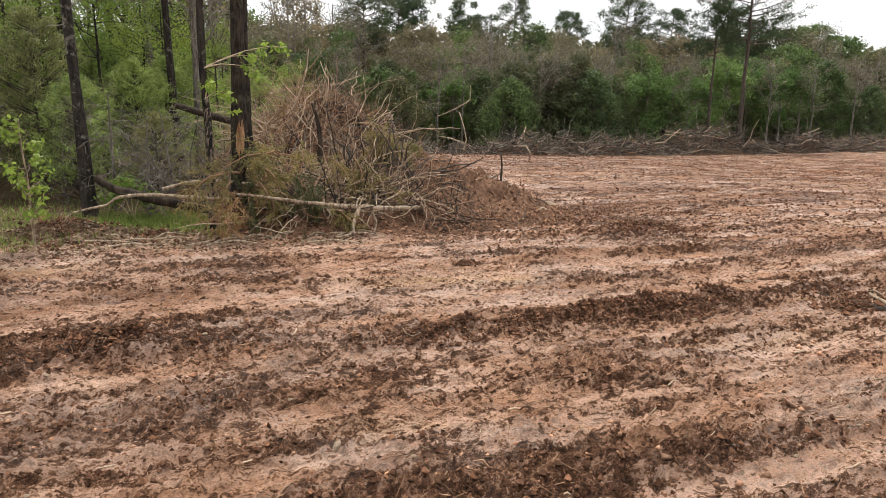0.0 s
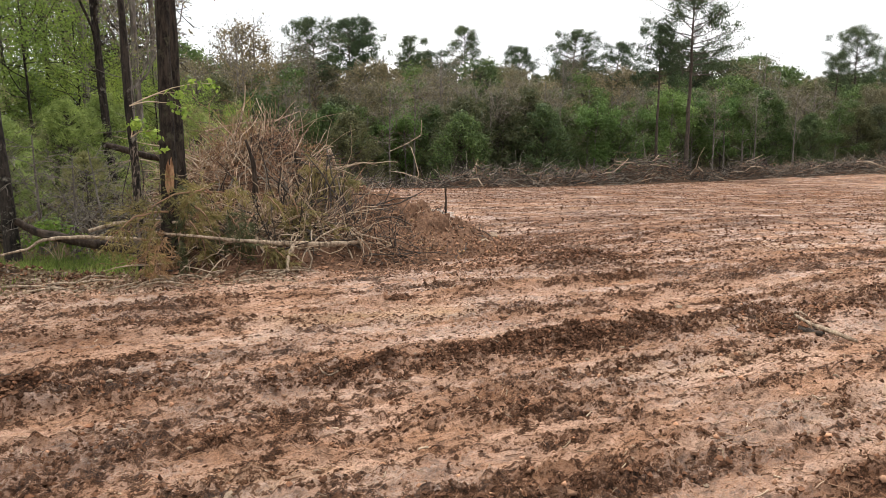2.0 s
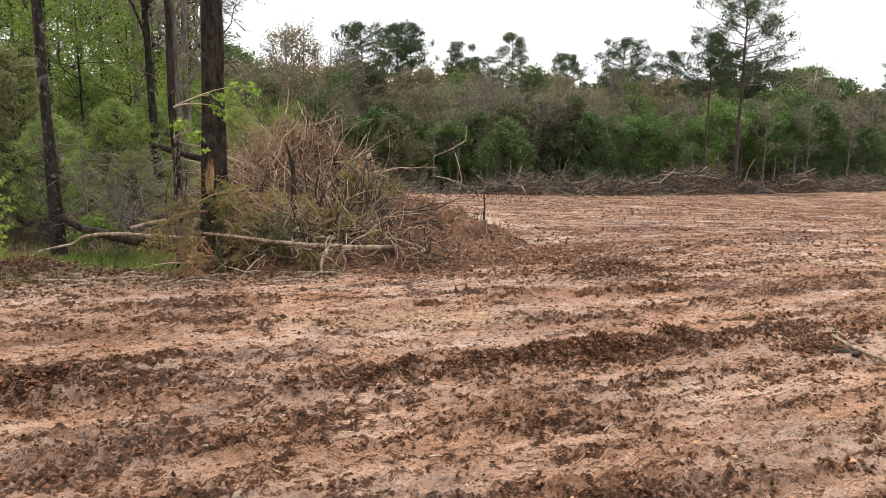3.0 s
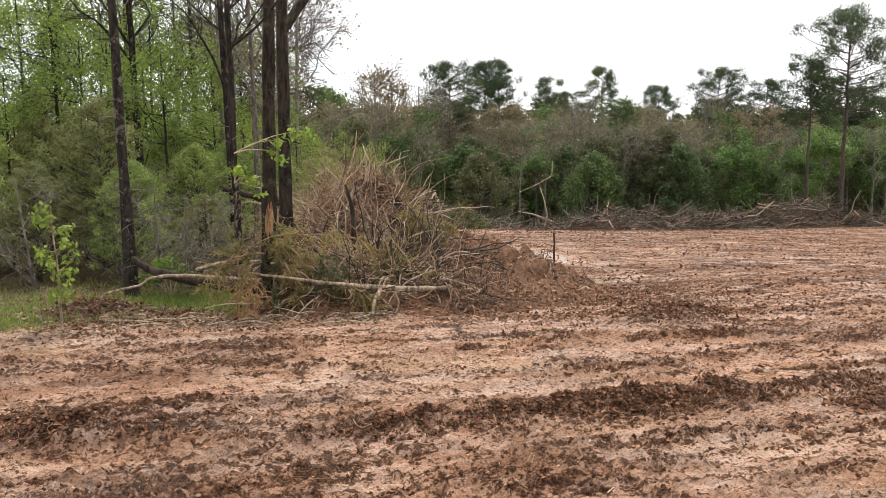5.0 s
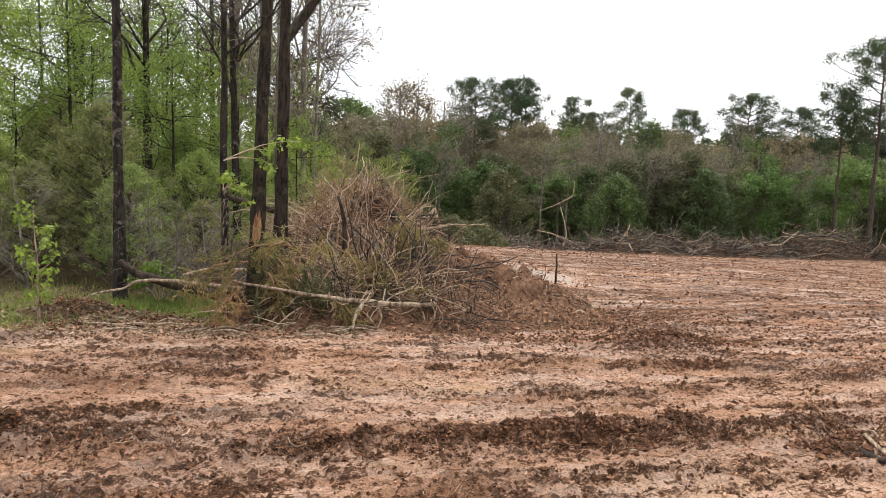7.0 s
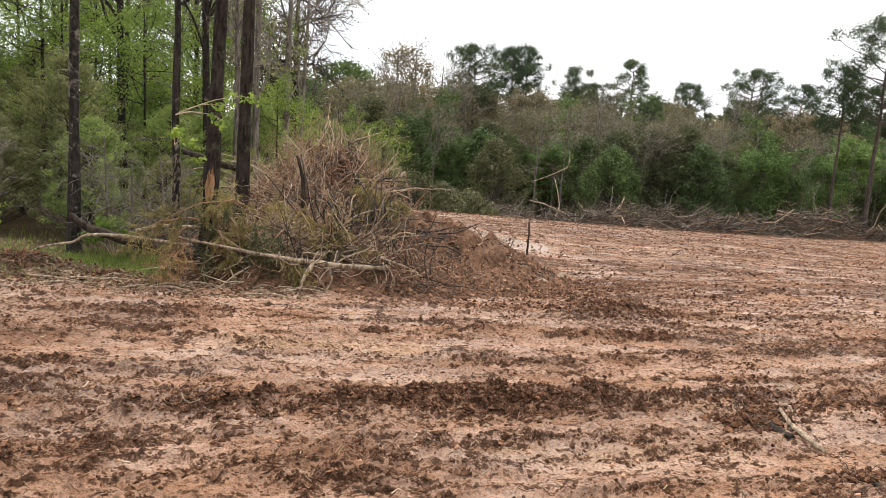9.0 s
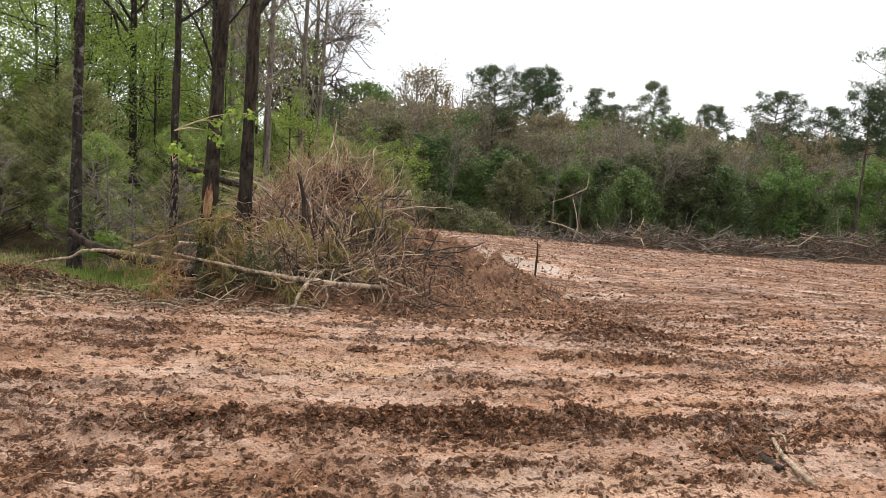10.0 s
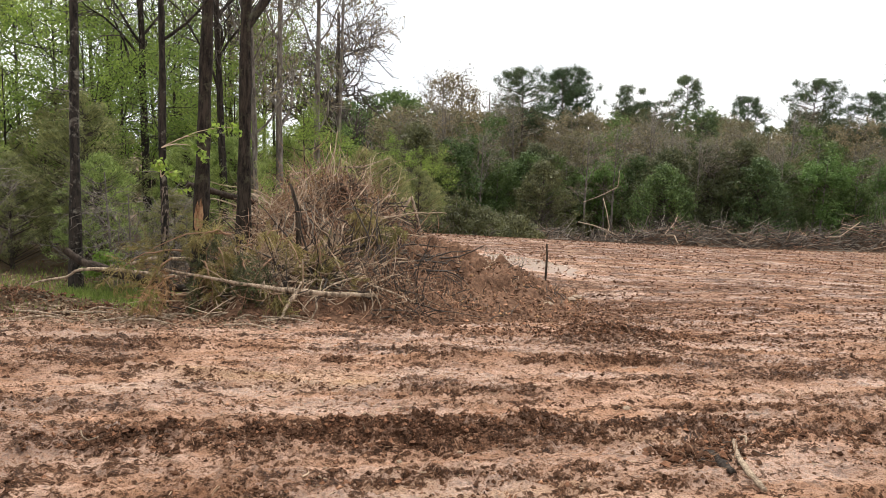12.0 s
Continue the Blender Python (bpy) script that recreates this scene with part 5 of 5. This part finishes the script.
def windrow(x0, x1, y0, tall, seed, label):
    """A stretch of the heap of felled brush along the far edge."""
    r = np.random.default_rng(seed)
    xc = (x0 + x1) / 2
    ob = thing("brush_heap", label, "brush heap", (xc, y0, float(land(xc, y0))), group="brush heaps along the field's far edge")
    base = np.array(ob.location)
    w = x1 - x0

    def ridge(x, y):
        u = (x - x0) / w
        return 1.5 * tall * np.clip(2.0 * fractal(x * 0.55, y * 0.3, 3, seed, 0.7) - 0.35, 0.15, 1.5) * np.exp(-((y - y0) / 1.1) ** 2) * np.clip(np.minimum(u, 1 - u) * 7, 0.25, 1)

    xs, ys = np.arange(x0, x1 + 0.1, 0.25), np.arange(y0 - 1.9, y0 + 2.0, 0.25)
    X, Y = np.meshgrid(xs, ys)
    Z = land(X, Y) + ridge(X, Y) * (0.25 + 0.6 * fractal(X * 2, Y * 2, 3, seed + 2)) - 0.06
    n = len(xs)
    i = (np.arange(len(ys) - 1)[:, None] * n + np.arange(n - 1)[None]).ravel()
    part("mound", mesh_of("mound", np.stack([X, Y, Z], -1).reshape(-1, 3) - base, np.stack([i, i + 1, i + n + 1, i + n], -1), BRUSH_EARTH), ob, "dark earth and bark under the brush")
    for name, m, L, rad, mat, flat in (("branch_tangle", int(w * 40), 1.5, 0.017, TWIG_GREY, 0.3), ("dark_branch_tangle", int(w * 52), 1.3, 0.022, TWIG_DARK, 0.3), ("twig_tangle", int(w * 45), 0.8, 0.012, TWIG_RED, 0.35), ("log", int(w * 0.9), 2.0, 0.05, TWIG_PALE, 0.12)):
        p = np.stack([r.uniform(x0, x1, m), y0 + r.normal(size=m) * 0.7 - 0.2, np.zeros(m)], -1)
        p[:, 2] = land(p[:, 0], p[:, 1]) + ridge(p[:, 0], p[:, 1]) * r.uniform(0.3, 1.05, m)
        d = unit(np.stack([r.normal(size=m) * 1.3, r.normal(size=m) * 0.7, np.abs(r.normal(size=m)) * flat], -1))
        ll = L * r.uniform(0.4, 1.5, m)
        P = [p]
        for s in range(3):
            p = p + d * (ll / 3)[:, None]
            d = unit(d + r.normal(size=(m, 3)) * 0.3)
            P.append(p)
        P = np.stack(P, 1)
        P[..., 2] = np.maximum(P[..., 2], land(P[..., 0], P[..., 1]) + 0.03)
        rr = (rad * r.uniform(0.5, 1.5, m))[:, None] * np.linspace(1, 0.4, 4)[None]
        if name == "log":
            for n in range(m):
                part(name, tubes(Geo(), P[n:n + 1] - base, rr[n:n + 1], 7).mesh(name, mat), ob)
        else:
            part(name, tubes(Geo(), P - base, rr, 4).mesh(name, mat), ob, kind="stuff")
    return ob


for x0, x1, y0, tall, s in ((7.5, 16, 44.5, 0.55, 1), (15.5, 22, 46.0, 0.7, 2), (21.5, 30, 46.5, 1.3, 3), (29.5, 37, 46.8, 1.5, 4), (36.5, 45, 46.6, 1.3, 5), (44.5, 54, 46.2, 1.1, 6), (53.5, 64, 45.5, 1.2, 7), (63, 76, 45.0, 1.2, 8)):
    windrow(x0, x1, y0, tall, 400 + s, "low heap of felled grey branches and red earth")


def fallen_cedar(x, y, seed, size=1.0):
    """A felled cedar: a heap of drooping dull green sprays on limbs."""
    r = np.random.default_rng(seed)
    ob = thing("fallen_cedar", "heap of cut dull green cedar boughs", "brush heap", (x, y, float(land(x, y))))
    m = 130
    a, u = r.uniform(0, 6.28, m), np.sqrt(r.uniform(0, 1, m))
    c = np.stack([np.cos(a) * u * 2.6, np.sin(a) * u * 1.3, 1.7 * (1 - u * u) * r.uniform(0.5, 1.1, m)], -1) * size
    root = c * [0.55, 0.5, 0.3]
    g = tubes(Geo(), np.stack([root, (root + c) / 2 + [0, 0, 0.15], c], 1), np.array([[0.035, 0.02, 0.008]]), 4)
    part("bough_tangle", g.mesh("bough_tangle", TWIG_GREY), ob)
    gl = leaf_cloud(Geo(), c, 0.26, 60, 0.26, 0.05, r, -0.5)
    part("spray_foliage", gl.mesh("spray_foliage", CEDAR_DULL, False), ob)


fallen_cedar(9.8, 38.0, 1)
fallen_cedar(12.6, 40.5, 2, 0.8)

# ---- ground cover ----
def scatter(m, x0, x1, y0, y1, r, weight=None, power=1.0):
    """Random places on the field, thinned by weight(x, y)."""
    out = np.zeros((0, 2))
    while len(out) < m:
        p = np.stack([r.uniform(x0, x1, m), y0 + (y1 - y0) * r.uniform(0, 1, m) ** power], -1)
        if weight is not None:
            p = p[r.uniform(0, 1, m) < weight(p[:, 0], p[:, 1])]
        out = np.concatenate([out, p])
    return out[:m]


def on_ground(p, up=0.0):
    return np.column_stack([p, ground_z(p[:, 0], p[:, 1]) + up])


rc = np.random.default_rng(77)
dark_weight = lambda x, y: np.clip(crumbs(x, y) - 0.10, 0.06, 1)
g = Geo()


def clusters(centres, per, spread):
    """Points in tight clumps round the centres."""
    m = len(centres)
    s = np.repeat(spread * rc.uniform(0.5, 1.5, m), per)[:, None]
    return np.repeat(centres, per, 0) + rc.normal(size=(m * per, 2)) * s * [1.4, 0.8]


p = clusters(scatter(3400, -2.2, 13, 2.0, 14, rc, dark_weight, 1.3), 14, 0.048)
crumbs_geo(g, on_ground(p, 0.002), 0.005 + 0.018 * rc.uniform(0, 1, len(p)) ** 2.5, rc)
p = scatter(14000, -2.2, 13, 2.0, 14, rc, dark_weight, 1.3)
crumbs_geo(g, on_ground(p, 0.002), 0.005 + 0.017 * rc.uniform(0, 1, len(p)) ** 3, rc)
p = scatter(400, -2, 10, 0, 1, rc, lambda x, y: np.clip(ridge_body(x), 0.06, 1))
p[:, 1] = ridge_line(p[:, 0]) - 0.04 + rc.normal(size=len(p)) * 0.10
p = clusters(p, 13, 0.042)
crumbs_geo(g, on_ground(p, 0.006), 0.006 + 0.020 * rc.uniform(0, 1, len(p)) ** 2.5, rc)
p = np.concatenate([np.column_stack([7.3 + rc.normal(size=200) * 0.6, 9.6 + rc.normal(size=200) * 0.3]), np.column_stack([6.95 + rc.normal(size=80) * 0.4, 4.95 + rc.normal(size=80) * 0.2]), np.column_stack([-0.2 + rc.normal(size=50) * 0.22, 5.65 + rc.normal(size=50) * 0.1])])
p = clusters(p, 12, 0.05)
crumbs_geo(g, on_ground(p, 0.006), 0.006 + 0.022 * rc.uniform(0, 1, len(p)) ** 2.5, rc)
tagged(new("dark_clods", g.mesh("dark_clods", CLOD, False)), "crumbly dark brown clods strewn over the clay", "clods", kind="stuff")
g = Geo()
p = scatter(16000, -2.5, 16, 2.0, 20, rc, None, 1.5)
crumbs_geo(g, on_ground(p, 0.002), 0.005 + 0.019 * rc.uniform(0, 1, len(p)) ** 3, rc)
tagged(new("clay_crumbs", g.mesh("clay_crumbs", CLOD_TAN)), "small crumbs of reddish clay on the field", "clods", kind="stuff")
g = Geo()
p = clusters(scatter(3600, 5, 48, 9.5, 45, rc, None, 1.3), 12, 0.30)
crumbs_geo(g, on_ground(p, 0.01), 0.008 + 0.034 * rc.uniform(0, 1, len(p)) ** 3, rc)
tagged(new("far_clods", g.mesh("far_clods", CLOD)), "dark clods scattered over the open field", "clods", kind="stuff")


def strewn(name, label, m, box, length, rad, mat, r, power=1.4):
    p = scatter(m, *box, r, None, power)
    a = r.normal(size=m) * 0.8
    L = length * r.uniform(0.3, 1.6, m)
    pts = []
    bend = r.normal(size=m) * 0.2
    for s in (-0.5, 0, 0.5):
        x = p[:, 0] + L * s * np.cos(a) - bend * L * abs(s) * np.sin(a)
        y = p[:, 1] + L * s * np.sin(a) + bend * L * abs(s) * np.cos(a)
        pts.append(np.stack([x, y, ground_z(x, y) + rad * 0.6 + 0.004], -1))
    tubes_geo = tubes(Geo(), np.stack(pts, 1), rad * r.uniform(0.5, 1.5, m)[:, None] * np.ones(3), 4)
    tagged(new(name, tubes_geo.mesh(name, mat)), label, "twigs", kind="stuff")


strewn("twig_litter", "thin brown twigs and roots trodden into the clay", 4200, (-2.5, 13, 2.2, 14), 0.09, 0.0026, TWIG_RED, rc)
strewn("pale_chips", "pale splinters and wood chips on the clay", 900, (-2.5, 13, 2.2, 14), 0.06, 0.004, TWIG_PALE, rc)
strewn("far_litter", "twigs and roots scattered over the open field", 2500, (5, 40, 11, 44), 0.14, 0.005, TWIG_RED, rc, 1.2)

ROCK = [lumps(Geo(), np.zeros((1, 3)), 1.0, np.random.default_rng(s), 0.45, 0.18).mesh("stone", STONE, False) for s in range(6)]
def stone(x, y, size, k, label="small pale flat stone lying on the clay", turn=0.0):
    ob = new("stone", ROCK[k % 6])
    ob.matrix_world = pose(x, y, float(ground_z(x, y) + pile_height(x, y)) + size * 0.15, 0, 0, turn) @ Matrix.Scale(size, 4)
    return tagged(ob, label, "stone", "stones on the field")


stone(0.97, 3.48, 0.035, 0)
stone(6.15, 6.1, 0.045, 1)
stone(8.15, 13.8, 0.11, 2, "pale block of stone at the pile's edge")
stone(7.9, 13.3, 0.09, 3, "pale block of stone at the pile's edge")
stone(7.2, 12.4, 0.10, 4, "flat yellowish stone at the pile's edge")
for n in range(150):
    x, y = rc.uniform(-1.2, 8), 2.3 + 4.5 * rc.uniform(0, 1) ** 1.8
    stone(x, y, rc.uniform(0.007, 0.022), n, turn=rc.uniform(0, 360))

# grass and dead leaves at the wood's edge
g = Geo()
p = np.concatenate([np.column_stack([rc.normal(size=5000) * 0.75 + 0.25, 12.1 + rc.normal(size=5000) * 0.5]), np.column_stack([rc.uniform(-7, 1.2, 9000), 11.6 + np.abs(rc.normal(size=9000)) * 1.6]), np.column_stack([rc.normal(size=3000) * 0.6 - 2.0, 11.0 + rc.normal(size=3000) * 0.4])])
b = np.column_stack([p, land(p[:, 0], p[:, 1]) - 0.02])
w = unit(rc.normal(size=b.shape) * [0.5, 0.5, 0.1] + [0, 0, 1])
blades(g, b, w, unit(np.cross(w, rc.normal(size=b.shape))), rc.uniform(0.06, 0.2, len(b)), 0.010)
tagged(new("grass", g.mesh("grass", GRASS, False)), "fresh spring grass at the wood's edge", "grass", kind="stuff")
g = Geo()
p = np.concatenate([np.column_stack([rc.uniform(-6, 2, 5000), 10.4 + np.abs(rc.normal(size=5000)) * 1.5]), np.column_stack([rc.uniform(-1, 3, 900), 10.1 + rc.normal(size=900) * 0.25])])
b = on_ground(p, 0.012)
w = unit(rc.normal(size=b.shape) * [1, 1, 0.25])
blades(g, b, w, unit(np.cross(w, rc.normal(size=b.shape) * [0.3, 0.3, 1] + [0, 0, 0.5])), rc.uniform(0.04, 0.09, len(b)), 0.04)
tagged(new("dead_leaves", g.mesh("dead_leaves", DEADLEAF, False)), "brown dead leaves under the trees", "leaves", kind="stuff")


def puddle(n, cx, cy, rx, ry):
    """A sheet of standing muddy water with an uneven shore."""
    xs, ys = np.linspace(cx - rx * 1.7, cx + rx * 1.7, 40), np.linspace(cy - ry * 1.5, cy + ry * 1.5, 40)
    X, Y = np.meshgrid(xs, ys)
    i = (np.arange(39)[:, None] * 40 + np.arange(39)[None]).ravel()
    h = wet_hollow(X, Y) + 0.5 * (fractal(X * 4, Y * 4, 3, 500 + n) - 0.5)
    i = i[h.ravel()[i] > 0.45]
    Z = land(X, Y) + (-0.004 if ry > 1 else -0.012)
    ob = new("puddle", mesh_of("puddle", np.stack([X, Y, Z], -1).reshape(-1, 3), np.stack([i, i + 1, i + 41, i + 40], -1), WATER))
    tagged(ob, "shallow muddy puddle standing in a rut", "puddle", kind="structure")


for n, hollow in enumerate(HOLLOWS):
    puddle(n, *hollow)
